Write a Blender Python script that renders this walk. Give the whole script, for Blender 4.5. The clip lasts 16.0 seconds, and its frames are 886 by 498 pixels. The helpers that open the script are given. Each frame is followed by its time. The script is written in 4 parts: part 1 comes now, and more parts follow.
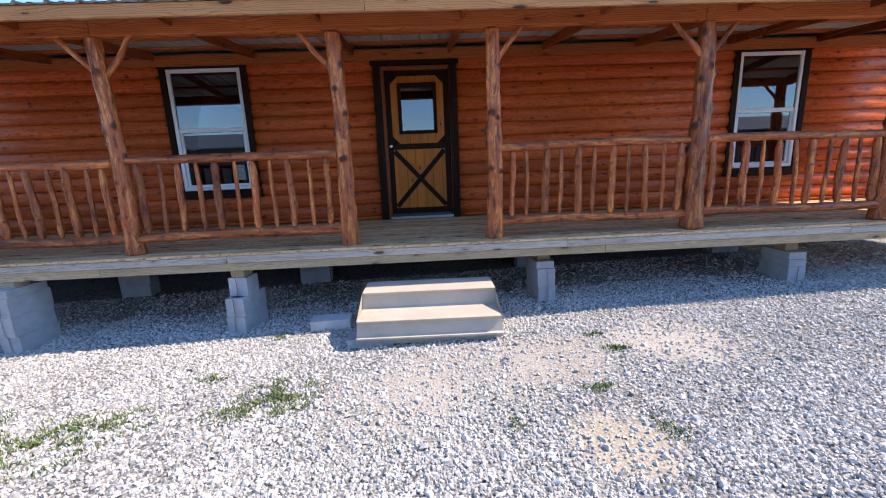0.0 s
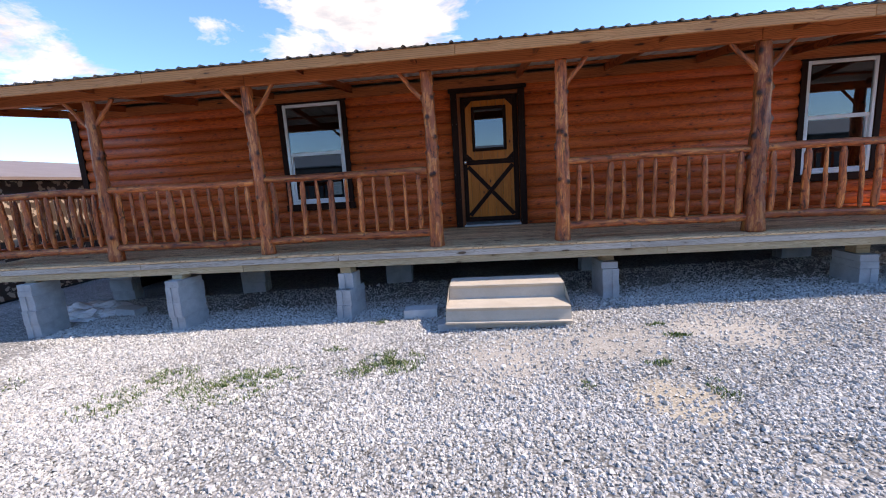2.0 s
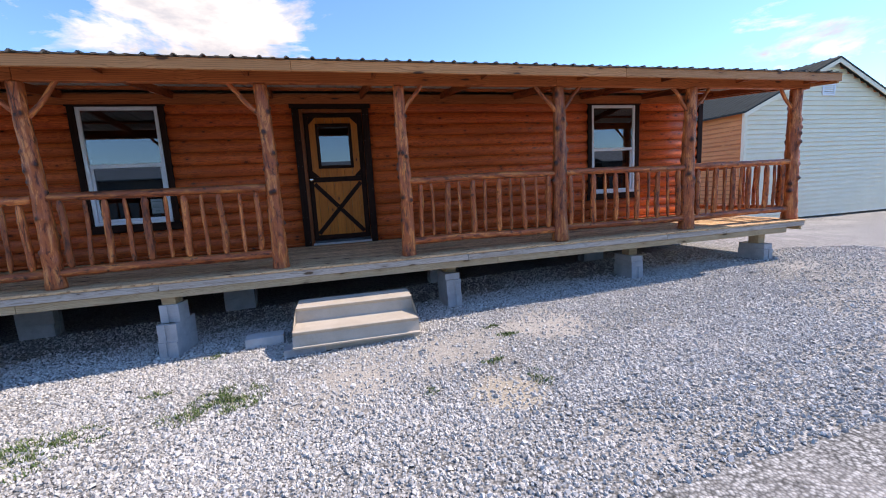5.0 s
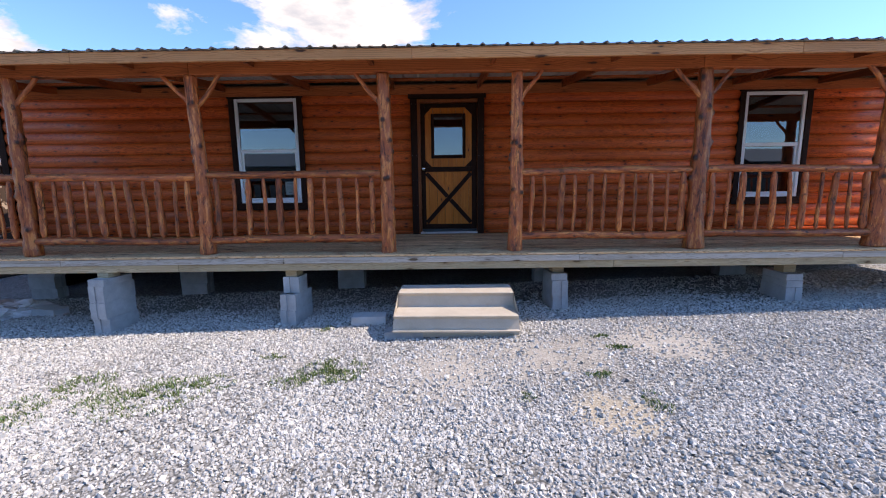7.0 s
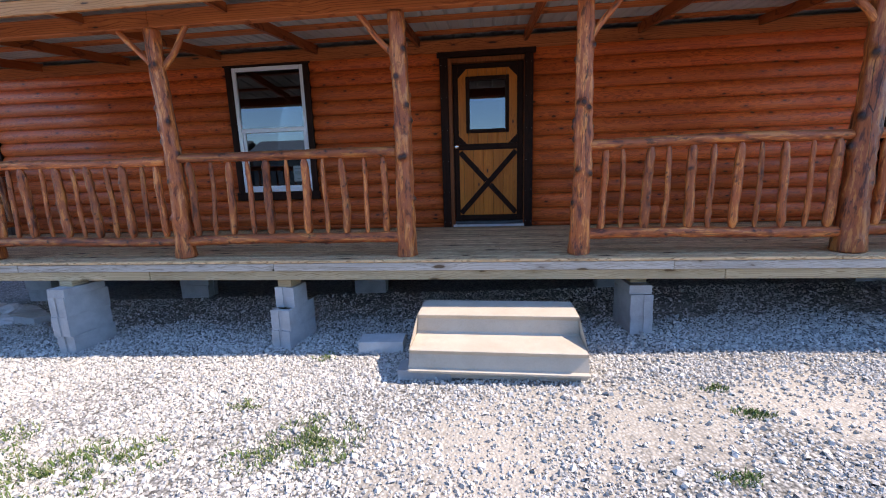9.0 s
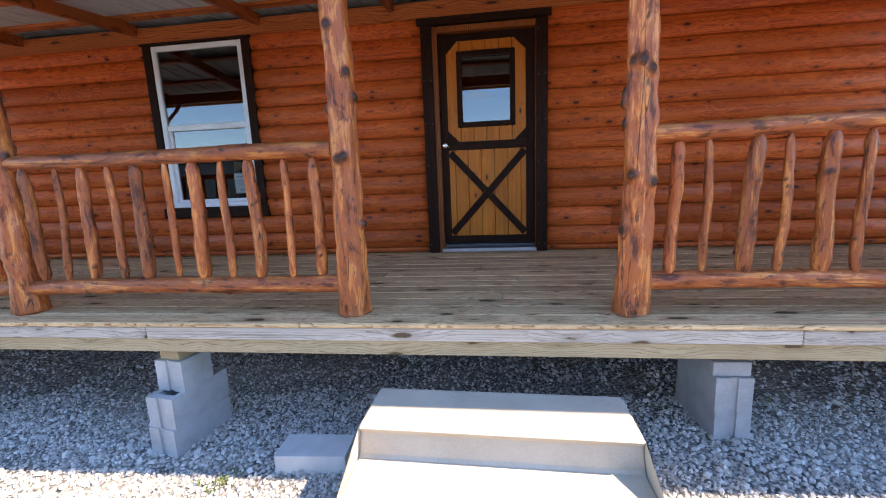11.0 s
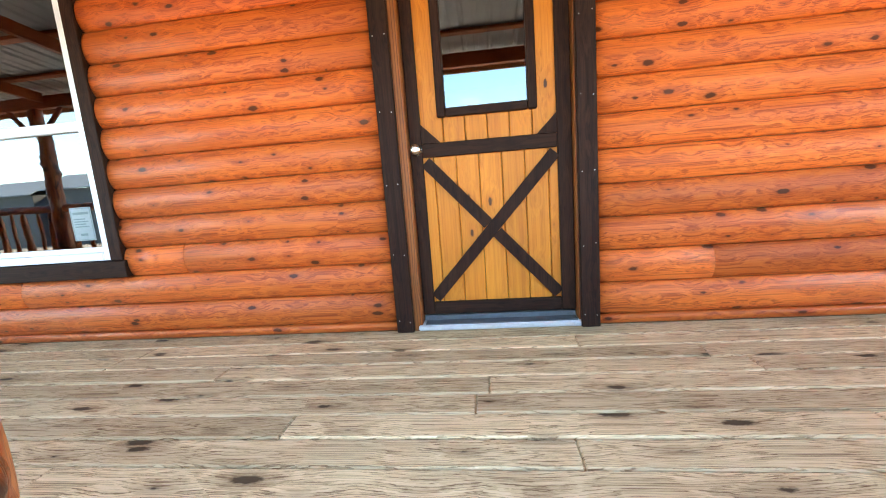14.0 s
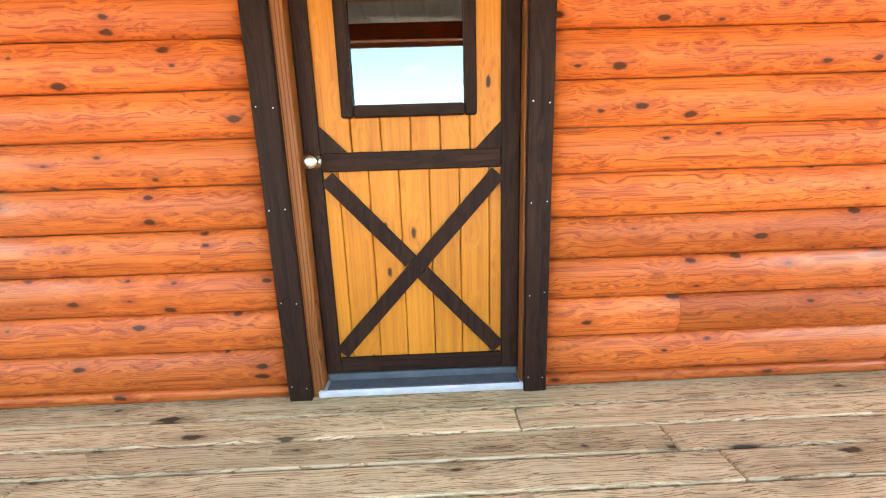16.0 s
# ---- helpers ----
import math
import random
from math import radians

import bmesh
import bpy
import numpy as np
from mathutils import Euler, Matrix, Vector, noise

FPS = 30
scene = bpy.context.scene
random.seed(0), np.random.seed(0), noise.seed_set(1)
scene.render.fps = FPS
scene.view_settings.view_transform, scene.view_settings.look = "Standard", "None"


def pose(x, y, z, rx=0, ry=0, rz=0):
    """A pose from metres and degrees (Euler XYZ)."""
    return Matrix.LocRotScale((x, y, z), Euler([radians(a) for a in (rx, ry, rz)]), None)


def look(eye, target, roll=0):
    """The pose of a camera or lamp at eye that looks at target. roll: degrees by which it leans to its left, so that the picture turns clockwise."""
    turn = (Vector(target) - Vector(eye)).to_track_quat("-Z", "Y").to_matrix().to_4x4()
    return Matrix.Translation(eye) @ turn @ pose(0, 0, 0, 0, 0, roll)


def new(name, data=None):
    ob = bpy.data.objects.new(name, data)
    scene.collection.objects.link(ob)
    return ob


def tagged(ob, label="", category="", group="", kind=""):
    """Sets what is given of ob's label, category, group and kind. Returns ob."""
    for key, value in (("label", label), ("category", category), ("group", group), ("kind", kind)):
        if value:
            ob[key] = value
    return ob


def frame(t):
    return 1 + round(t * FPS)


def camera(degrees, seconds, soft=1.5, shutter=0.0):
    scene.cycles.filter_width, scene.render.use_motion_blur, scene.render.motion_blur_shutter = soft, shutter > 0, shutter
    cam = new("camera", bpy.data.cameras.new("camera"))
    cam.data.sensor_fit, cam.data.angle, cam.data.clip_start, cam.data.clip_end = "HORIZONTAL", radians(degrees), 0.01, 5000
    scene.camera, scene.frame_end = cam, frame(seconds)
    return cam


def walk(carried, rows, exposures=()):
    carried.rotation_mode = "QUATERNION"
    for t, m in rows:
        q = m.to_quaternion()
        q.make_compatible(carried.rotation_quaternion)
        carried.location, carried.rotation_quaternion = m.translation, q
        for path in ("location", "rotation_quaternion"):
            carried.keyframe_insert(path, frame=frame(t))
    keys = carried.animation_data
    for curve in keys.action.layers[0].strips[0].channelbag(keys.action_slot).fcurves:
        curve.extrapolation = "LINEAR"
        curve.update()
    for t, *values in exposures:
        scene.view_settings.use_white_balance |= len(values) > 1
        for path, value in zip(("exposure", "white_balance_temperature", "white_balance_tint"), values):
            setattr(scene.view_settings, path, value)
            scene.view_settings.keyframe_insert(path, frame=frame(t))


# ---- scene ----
cam = camera(95.3, 16.0, soft=1.05)
METRES, EYE, TILT, LEAN, TURN = 6.4, 1.5, 0.0, 0.27, -2.4
ROWS = [
    (0.0, 0.0, 0.0, 0.0, -0.42, -11.73, 2.01),
    (0.5, -0.0072, -0.0353, 0.0017, -0.45, -11.34, 1.86),
    (1.0, 0.0004, -0.065, 0.0017, 1.01, -10.64, 1.99),
    (1.5, -0.0075, -0.0901, 0.0018, 3.75, -10.01, 2.51),
    (2.0, -0.0329, -0.1096, -0.0007, 7.35, -9.38, 3.28),
    (2.5, -0.0464, -0.1205, 0.0013, 12.09, -8.63, 3.9),
    (3.0, -0.0444, -0.1189, 0.0001, 10.41, -7.96, 3.74),
    (3.5, -0.0298, -0.1181, 0.0006, 0.36, -7.31, 3.3),
    (4.0, -0.0163, -0.1184, 0.0003, -9.63, -7.37, 3.24),
    (6.5, -0.0153, -0.1062, -0.0047, -7.69, -8.09, 1.31),
    (7.0, -0.0124, -0.0951, -0.0048, 2.62, -8.47, 0.47),
    (7.5, -0.0148, -0.0684, -0.0076, 7.75, -9.72, 0.12),
    (8.0, -0.0228, -0.0128, -0.0075, 7.89, -10.67, 0.35),
    (8.5, -0.0182, 0.0443, -0.0079, 8.52, -10.96, 0.89),
    (9.0, -0.0154, 0.0951, -0.0079, 8.26, -10.56, 1.48),
    (9.5, -0.0159, 0.156, -0.0049, 8.02, -10.28, 1.79),
    (10.0, -0.005, 0.2105, -0.0036, 8.13, -10.04, 1.92),
    (12.5, -0.0222, 0.4542, -0.009, 12.78, -8.67, 2.64),
    (13.0, -0.018, 0.4997, -0.0091, 13.68, -8.06, 3.09),
    (13.5, -0.0202, 0.534, -0.0088, 11.52, -9.5, 3.45),
    (14.0, -0.0325, 0.5792, 0.0128, 8.6, -8.96, 4.06),
    (14.5, -0.0345, 0.5985, 0.0256, 6.85, -10.33, 4.37),
    (15.0, -0.0271, 0.6292, 0.0327, 4.62, -10.4, 3.96),
    (15.5, -0.0203, 0.6443, 0.0556, 4.97, -10.76, 3.57),
    (16.0, -0.0213, 0.6734, 0.0469, 0.76, -13.13, 1.51),
]
EXPOSURES = [(0.0, 1.4, 7400, 20), (3.0, 1.08, 7300, 20), (7.0, 1.08, 7250, 20), (8.0, 1.2, 7300, 20), (9.0, 1.45, 7500, 20), (10.0, 1.8, 8000, 21), (12.5, 3.4, 9600, 18), (13.0, 3.95, 10000, 15), (13.5, 4.1, 10300, 12), (14.5, 4.45, 10300, 7), (15.5, 4.5, 12000, 9), (16.0, 4.5, 12000, 9)]
EDGES = [(4.2, look((-0.12, -0.77, 1.52), (1.362, 4.927, 0.701), -3.4)), (6.3, look((-0.118, -0.70, 1.495), (1.219, 5.014, 0.619), -1.8))]
walk(cam, sorted([(t, pose(0, 0, EYE, TILT, LEAN, TURN) @ pose(METRES * x, METRES * y, METRES * z, 90 + pitch, roll, yaw)) for t, x, y, z, yaw, pitch, roll in ROWS] + EDGES, key=lambda row: row[0]),
     exposures=EXPOSURES)

# ---- world and sun ----
SUN_WAY = Vector((-0.85, 0.018, -1.0)).normalized()  # the way the sunlight travels
world = bpy.data.worlds.new("world")
scene.world = world
world.use_nodes = True
wn, wl = world.node_tree.nodes, world.node_tree.links
wn.clear()


def wnode(kind, **props):
    n = wn.new(kind)
    for k, v in props.items():
        n.inputs[k].default_value = v
    return n


w_out = wn.new("ShaderNodeOutputWorld")
w_bg = wn.new("ShaderNodeBackground")
sky = wn.new("ShaderNodeTexSky")
sky.sky_type = "NISHITA"
sky.sun_disc = False
sky.sun_elevation = math.asin(-SUN_WAY.z)
sky.sun_rotation = math.atan2(-SUN_WAY.x, -SUN_WAY.y)
sky.air_density, sky.dust_density, sky.ozone_density = 1.0, 0.1, 4.5
w_co = wn.new("ShaderNodeTexCoord")
# fair-weather clouds: one large one ahead, scattered ones all round
w_map = wn.new("ShaderNodeMapping")
w_map.inputs["Scale"].default_value = (1.0, 1.0, 2.6)
w_noise = wnode("ShaderNodeTexNoise", Scale=4.2, Detail=9.0, Roughness=0.62, Distortion=0.3)
w_ramp = wn.new("ShaderNodeValToRGB")
w_ramp.color_ramp.elements[0].position = 0.535
w_ramp.color_ramp.elements[1].position = 0.64
wl.new(w_co.outputs["Generated"], w_map.inputs["Vector"])
wl.new(w_map.outputs["Vector"], w_noise.inputs["Vector"])


def cloud_bank(centre, size):
    """How much a bank of cloud round that direction lifts the cover, 1 in its middle."""
    sub = wn.new("ShaderNodeVectorMath")
    sub.operation = "SUBTRACT"
    sub.inputs[1].default_value = centre
    div = wn.new("ShaderNodeVectorMath")
    div.operation = "DIVIDE"
    div.inputs[1].default_value = size
    ln = wn.new("ShaderNodeVectorMath")
    ln.operation = "LENGTH"
    mr = wn.new("ShaderNodeMapRange")
    mr.inputs["From Min"].default_value, mr.inputs["From Max"].default_value = 1.25, 0.45
    wl.new(w_co.outputs["Generated"], sub.inputs[0])
    wl.new(sub.outputs[0], div.inputs[0])
    wl.new(div.outputs[0], ln.inputs[0])
    wl.new(ln.outputs["Value"], mr.inputs["Value"])
    return mr.outputs["Result"]


total = w_noise.outputs["Fac"]
for centre, size, gain in (((-0.23, 0.90, 0.34), (0.29, 0.4, 0.125), 0.30), ((-0.80, 0.53, 0.28), (0.26, 0.3, 0.09), 0.27),
                           ((0.80, 0.55, 0.20), (0.2, 0.3, 0.08), 0.07), ((0.1, -0.92, 0.30), (0.6, 0.5, 0.16), 0.10)):
    ma = wn.new("ShaderNodeMath")
    ma.operation = "MULTIPLY_ADD"
    ma.inputs[1].default_value = gain
    wl.new(cloud_bank(centre, size), ma.inputs[0])
    wl.new(total, ma.inputs[2])
    total = ma.outputs[0]
w_sub = wn.new("ShaderNodeMath")
w_sub.operation = "SUBTRACT"
w_sub.inputs[1].default_value = 0.10
wl.new(total, w_sub.inputs[0])
wl.new(w_sub.outputs[0], w_ramp.inputs["Fac"])
w_mix = wn.new("ShaderNodeMix")
w_mix.data_type = "RGBA"
# clouds: bright tops with greyer hollows
w_puff = wnode("ShaderNodeTexNoise", Scale=9.0, Detail=6.0, Roughness=0.6)
wl.new(w_map.outputs["Vector"], w_puff.inputs["Vector"])
w_tone = wn.new("ShaderNodeValToRGB")
w_tone.color_ramp.elements[0].position, w_tone.color_ramp.elements[0].color = 0.36, (0.60, 0.65, 0.73, 1)
w_tone.color_ramp.elements[1].position, w_tone.color_ramp.elements[1].color = 0.60, (1.0, 1.0, 1.0, 1)
wl.new(w_puff.outputs["Fac"], w_tone.inputs["Fac"])
w_white = wn.new("ShaderNodeMix")
w_white.data_type, w_white.blend_type = "RGBA", "MULTIPLY"
w_white.inputs["Factor"].default_value = 1.0
w_white.inputs["A"].default_value = (3.9, 3.9, 3.9, 1)
wl.new(w_tone.outputs["Color"], w_white.inputs["B"])
wl.new(w_white.outputs["Result"], w_mix.inputs["B"])
# a clear, deep blue day
w_blue = wn.new("ShaderNodeMix")
w_blue.data_type, w_blue.blend_type = "RGBA", "MULTIPLY"
w_blue.inputs["Factor"].default_value = 1.0
w_blue.inputs["B"].default_value = (0.58, 0.81, 1.0, 1)
wl.new(sky.outputs["Color"], w_blue.inputs["A"])
wl.new(w_ramp.outputs["Color"], w_mix.inputs["Factor"])
wl.new(w_blue.outputs["Result"], w_mix.inputs["A"])
wl.new(w_mix.outputs["Result"], w_bg.inputs["Color"])
w_bg.inputs["Strength"].default_value = 0.15
wl.new(w_bg.outputs["Background"], w_out.inputs["Surface"])

sun_data = bpy.data.lights.new("sun", "SUN")
sun_data.energy, sun_data.angle, sun_data.color = 2.7, radians(0.53), (1.0, 0.95, 0.87)
sun = new("sun", sun_data)
sun.matrix_world = look((0, 0, 30), Vector((0, 0, 30)) + SUN_WAY)


# ---- materials ----
class Mat:
    """A node material with a few short ways to wire it."""

    def __init__(self, name, rough=0.6, metal=0.0, spec=0.5):
        self.m = bpy.data.materials.new(name)
        self.m.use_nodes = True
        self.n, self.l = self.m.node_tree.nodes, self.m.node_tree.links
        self.b = self.n["Principled BSDF"]
        self.b.inputs["Roughness"].default_value = rough
        self.b.inputs["Metallic"].default_value = metal
        self.b.inputs["Specular IOR Level"].default_value = spec

    def add(self, kind, **props):
        node = self.n.new(kind)
        for k, v in props.items():
            node.inputs[k].default_value = v
        return node

    def coords(self, scale=(1, 1, 1), shift=True):
        """Object coordinates, moved for each object at random, then scaled."""
        tc = self.n.new("ShaderNodeTexCoord")
        src = tc.outputs["Object"]
        if shift:
            info = self.n.new("ShaderNodeObjectInfo")
            mul = self.math("MULTIPLY", info.outputs["Random"], 37.0)
            va = self.n.new("ShaderNodeVectorMath")
            va.operation = "ADD"
            self.l.new(src, va.inputs[0])
            self.l.new(mul, va.inputs[1])
            src = va.outputs[0]
        mp = self.n.new("ShaderNodeMapping")
        mp.inputs["Scale"].default_value = scale
        self.l.new(src, mp.inputs["Vector"])
        return mp.outputs["Vector"]

    def math(self, op, a, b=0.0):
        node = self.n.new("ShaderNodeMath")
        node.operation = op
        for i, v in enumerate((a, b)):
            if isinstance(v, (int, float)):
                node.inputs[i].default_value = v
            else:
                self.l.new(v, node.inputs[i])
        return node.outputs[0]

    def noise(self, vec, scale, detail=4.0, rough=0.55, distort=0.0):
        node = self.add("ShaderNodeTexNoise", Scale=scale, Detail=detail, Roughness=rough, Distortion=distort)
        self.l.new(vec, node.inputs["Vector"])
        return node.outputs["Fac"]

    def ramp(self, fac, *stops):
        node = self.n.new("ShaderNodeValToRGB")
        el = node.color_ramp.elements
        while len(el) < len(stops):
            el.new(0.5)
        for e, (p, c) in zip(el, stops):
            e.position, e.color = p, (*c, 1) if isinstance(c, tuple) else (c, c, c, 1)
        self.l.new(fac, node.inputs["Fac"])
        return node.outputs["Color"]

    def mix(self, fac, a, b, blend="MIX"):
        node = self.n.new("ShaderNodeMix")
        node.data_type, node.blend_type = "RGBA", blend
        for key, v in (("Factor", fac), ("A", a), ("B", b)):
            if isinstance(v, tuple):
                node.inputs[key].default_value = (*v, 1)
            elif isinstance(v, (int, float)):
                node.inputs[key].default_value = v
            else:
                self.l.new(v, node.inputs[key])
        return node.outputs["Result"]

    def done(self, color, height=None, strength=0.3, dist=0.004, rough=None):
        if isinstance(color, tuple):
            self.b.inputs["Base Color"].default_value = (*color, 1)
        else:
            self.l.new(color, self.b.inputs["Base Color"])
        if height is not None:
            bump = self.add("ShaderNodeBump", Strength=strength, Distance=dist)
            self.l.new(height, bump.inputs["Height"])
            self.l.new(bump.outputs["Normal"], self.b.inputs["Normal"])
        if rough is not None:
            self.l.new(rough, self.b.inputs["Roughness"])
        return self.m


def along(axis, long, cross):
    s = [cross] * 3
    s[axis] = long
    return tuple(s)


def wood(name, light, mid, dark, axis=0, grain=26.0, stretch=0.035, knot=(2.4, 5.5), knot_size=0.11, rough=0.5, bump=0.35, vary=0.25, knot_dark=(0.03, 0.012, 0.006), flat=None, spec=0.4, ring=0.22, blotch=0.38, spread=0.13):
    """Sawn timber with its grain along one axis, bending round its knots, and a tone of its own for each piece."""
    m = Mat(name, rough=rough, spec=spec)
    kv = m.coords(along(axis, knot[0], knot[1]))
    vor = m.add("ShaderNodeTexVoronoi", Scale=1.0)
    if flat is not None:  # knots on a board's face, by its two long directions
        vor.voronoi_dimensions = "2D"
        sep = m.n.new("ShaderNodeSeparateXYZ")
        com = m.n.new("ShaderNodeCombineXYZ")
        m.l.new(kv, sep.inputs[0])
        for slot, ax in enumerate([a for a in (0, 1, 2) if a != flat]):
            m.l.new(sep.outputs[ax], com.inputs[slot])
        kv = com.outputs[0]
    m.l.new(kv, vor.inputs["Vector"])
    pick = m.n.new("ShaderNodeSeparateColor")  # each knot a size of its own, many none
    m.l.new(vor.outputs["Color"], pick.inputs["Color"])
    rag = m.noise(m.coords(along(axis, 0.5, 1.0)), 60.0, 3.0)
    wob = m.math("ADD", vor.outputs["Distance"], m.math("MULTIPLY", m.math("SUBTRACT", rag, 0.5), knot_size * 0.9))
    wob = m.math("ADD", wob, m.math("MULTIPLY", pick.outputs[0], knot_size * 2.2))
    k = m.ramp(wob, (knot_size * 0.66, 1.0), (knot_size, 0.0))
    halo = m.ramp(wob, (knot_size * 0.9, 1.0), (knot_size * 2.4, 0.0))
    swell = m.math("MULTIPLY", m.ramp(wob, (0.0, 1.0), (knot_size * 4.5, 0.0)), 0.045)
    bent = m.n.new("ShaderNodeVectorMath")
    bent.operation = "ADD"
    m.l.new(m.coords(along(axis, stretch, 1.0)), bent.inputs[0])
    m.l.new(swell, bent.inputs[1])
    v = bent.outputs[0]
    g1 = m.noise(v, grain, 4.0, 0.6, 0.25)
    rings = m.add("ShaderNodeTexWave", Scale=grain * 0.42, Distortion=2.6, Detail=2.0)
    rings.bands_direction = {0: "Z", 1: "X", 2: "X"}[axis] if flat != 2 else "Y"
    rings.inputs["Detail Scale"].default_value = 1.6
    m.l.new(v, rings.inputs["Vector"])
    line = m.ramp(rings.outputs["Fac"], (0.02, 0.0), (0.30, 1.0))
    fine = m.noise(m.coords(along(axis, max(stretch, 0.03), 1.0)), grain * 6.0, 3.0, 0.6)
    g = m.math("ADD", m.math("MULTIPLY", g1, 0.65 - ring), m.math("MULTIPLY", line, ring))
    g = m.math("ADD", g, m.math("MULTIPLY", fine, 0.35))
    mean = 0.5 + 0.27 * ring
    col = m.ramp(g, (mean - spread, dark), (mean, mid), (mean + spread, light))
    blot = m.noise(m.coords(along(axis, 0.6, 3.5)), 1.6, 4.0)
    col = m.mix(m.math("MULTIPLY", m.ramp(blot, (0.42, 0.0), (0.70, 1.0)), blotch), col, dark)
    col = m.mix(m.math("MULTIPLY", halo, 0.50), col, dark)
    col = m.mix(m.math("MULTIPLY", k, 0.92), col, knot_dark)
    info = m.n.new("ShaderNodeObjectInfo")
    hsv = m.n.new("ShaderNodeHueSaturation")
    m.l.new(col, hsv.inputs["Color"])
    m.l.new(m.math("ADD", m.math("MULTIPLY", info.outputs["Random"], vary), 1.0 - vary * 0.5), hsv.inputs["Value"])
    h = m.math("SUBTRACT", g, m.math("MULTIPLY", k, 0.4))
    return m.done(hsv.outputs["Color"], h, bump, 0.003, m.ramp(g, (0.2, rough + 0.12), (0.8, rough - 0.08)))


def peeled_log(name, light, mid, dark, axis=2):
    """Varnished peeled log: honey and red-brown patches left by the knife, fine checks, dark knot ends."""
    m = Mat(name, rough=0.38, spec=0.4)
    v = m.coords(along(axis, 0.10, 1.0))
    strip = m.noise(v, 26.0, 4.0, 0.6, 0.4)
    patch = m.noise(m.coords(along(axis, 0.28, 1.0)), 19.0, 4.0, 0.65, 0.6)
    fine = m.noise(m.coords(along(axis, 0.06, 1.0)), 190.0, 3.0, 0.6)
    f = m.math("ADD", m.math("MULTIPLY", strip, 0.4), m.math("MULTIPLY", patch, 0.42))
    f = m.math("ADD", f, m.math("MULTIPLY", fine, 0.18))
    col = m.ramp(f, (0.41, dark), (0.465, mid), (0.515, mid), (0.56, light))
    bark = m.noise(m.coords(along(axis, 0.35, 1.0)), 24.0, 5.0, 0.7)
    flecks = m.ramp(bark, (0.585, 0.0), (0.64, 1.0))
    col = m.mix(m.math("MULTIPLY", flecks, 0.75), col, (0.05, 0.018, 0.008))
    crack = m.add("ShaderNodeTexVoronoi", Scale=15.0)
    crack.feature = "DISTANCE_TO_EDGE"
    m.l.new(m.coords(along(axis, 0.09, 1.0)), crack.inputs["Vector"])
    check = m.math("MULTIPLY", m.ramp(crack.outputs["Distance"], (0.008, 1.0), (0.03, 0.0)), m.ramp(m.noise(v, 9.0), (0.52, 0.0), (0.62, 1.0)))
    col = m.mix(m.math("MULTIPLY", check, 0.85), col, (0.03, 0.012, 0.006))
    at = m.n.new("ShaderNodeAttribute")
    at.attribute_name = "knot"
    rag = m.math("ADD", at.outputs["Fac"], m.math("MULTIPLY", m.math("SUBTRACT", bark, 0.5), 0.6))
    col = m.mix(m.math("MULTIPLY", m.ramp(rag, (0.12, 0.0), (0.45, 1.0)), 0.75), col, dark)
    eye = m.ramp(rag, (0.52, 0.0), (0.72, 1.0))
    col = m.mix(m.math("MULTIPLY", eye, 0.9), col, (0.035, 0.014, 0.008))
    info = m.n.new("ShaderNodeObjectInfo")
    hsv = m.n.new("ShaderNodeHueSaturation")
    m.l.new(col, hsv.inputs["Color"])
    m.l.new(m.math("ADD", m.math("MULTIPLY", info.outputs["Random"], 0.5), 0.78), hsv.inputs["Value"])
    h = m.math("SUBTRACT", m.math("ADD", strip, m.math("MULTIPLY", patch, 0.7)), m.math("ADD", check, m.math("MULTIPLY", flecks, 0.3)))
    return m.done(hsv.outputs["Color"], h, 0.6, 0.007, m.ramp(f, (0.35, 0.5), (0.65, 0.32)))


M_SIDING = wood("stained_log_siding", (0.78, 0.166, 0.036), (0.68, 0.122, 0.026), (0.34, 0.046, 0.012), axis=0, grain=52, stretch=0.022, knot=(5.0, 11.0), knot_size=0.175, spec=0.24, rough=0.42, bump=0.18, vary=0.30, flat=1, ring=0.05, blotch=0.40, spread=0.115, knot_dark=(0.06, 0.012, 0.004))
M_POST = peeled_log("peeled_cedar_log", (0.62, 0.205, 0.055), (0.38, 0.090, 0.026), (0.12, 0.026, 0.010))
M_TRIM = wood("dark_stained_trim", (0.040, 0.014, 0.007), (0.027, 0.009, 0.005), (0.014, 0.005, 0.003), axis=2, grain=50, ring=0.06, stretch=0.02, rough=0.62, bump=0.3, vary=0.2, knot=(3.0, 8.0), knot_size=0.15, flat=1, spec=0.12)
M_TRIM_X = wood("dark_stained_rail", (0.040, 0.014, 0.007), (0.027, 0.009, 0.005), (0.014, 0.005, 0.003), axis=0, grain=50, ring=0.06, stretch=0.02, rough=0.62, bump=0.3, vary=0.2, knot=(3.0, 8.0), knot_size=0.15, flat=1, spec=0.12)
M_DOOR = wood("honey_pine_door", (0.68, 0.215, 0.027), (0.60, 0.172, 0.020), (0.44, 0.108, 0.012), axis=2, grain=45, stretch=0.013, knot=(3.0, 7.0), knot_size=0.10, rough=0.45, bump=0.12, vary=0.16, flat=1, spec=0.25, ring=0.05, spread=0.18)
M_JAMB = wood("red_brown_jamb", (0.36, 0.10, 0.024), (0.28, 0.075, 0.017), (0.14, 0.034, 0.010), axis=2, grain=45, rough=0.5, bump=0.2, spec=0.25)
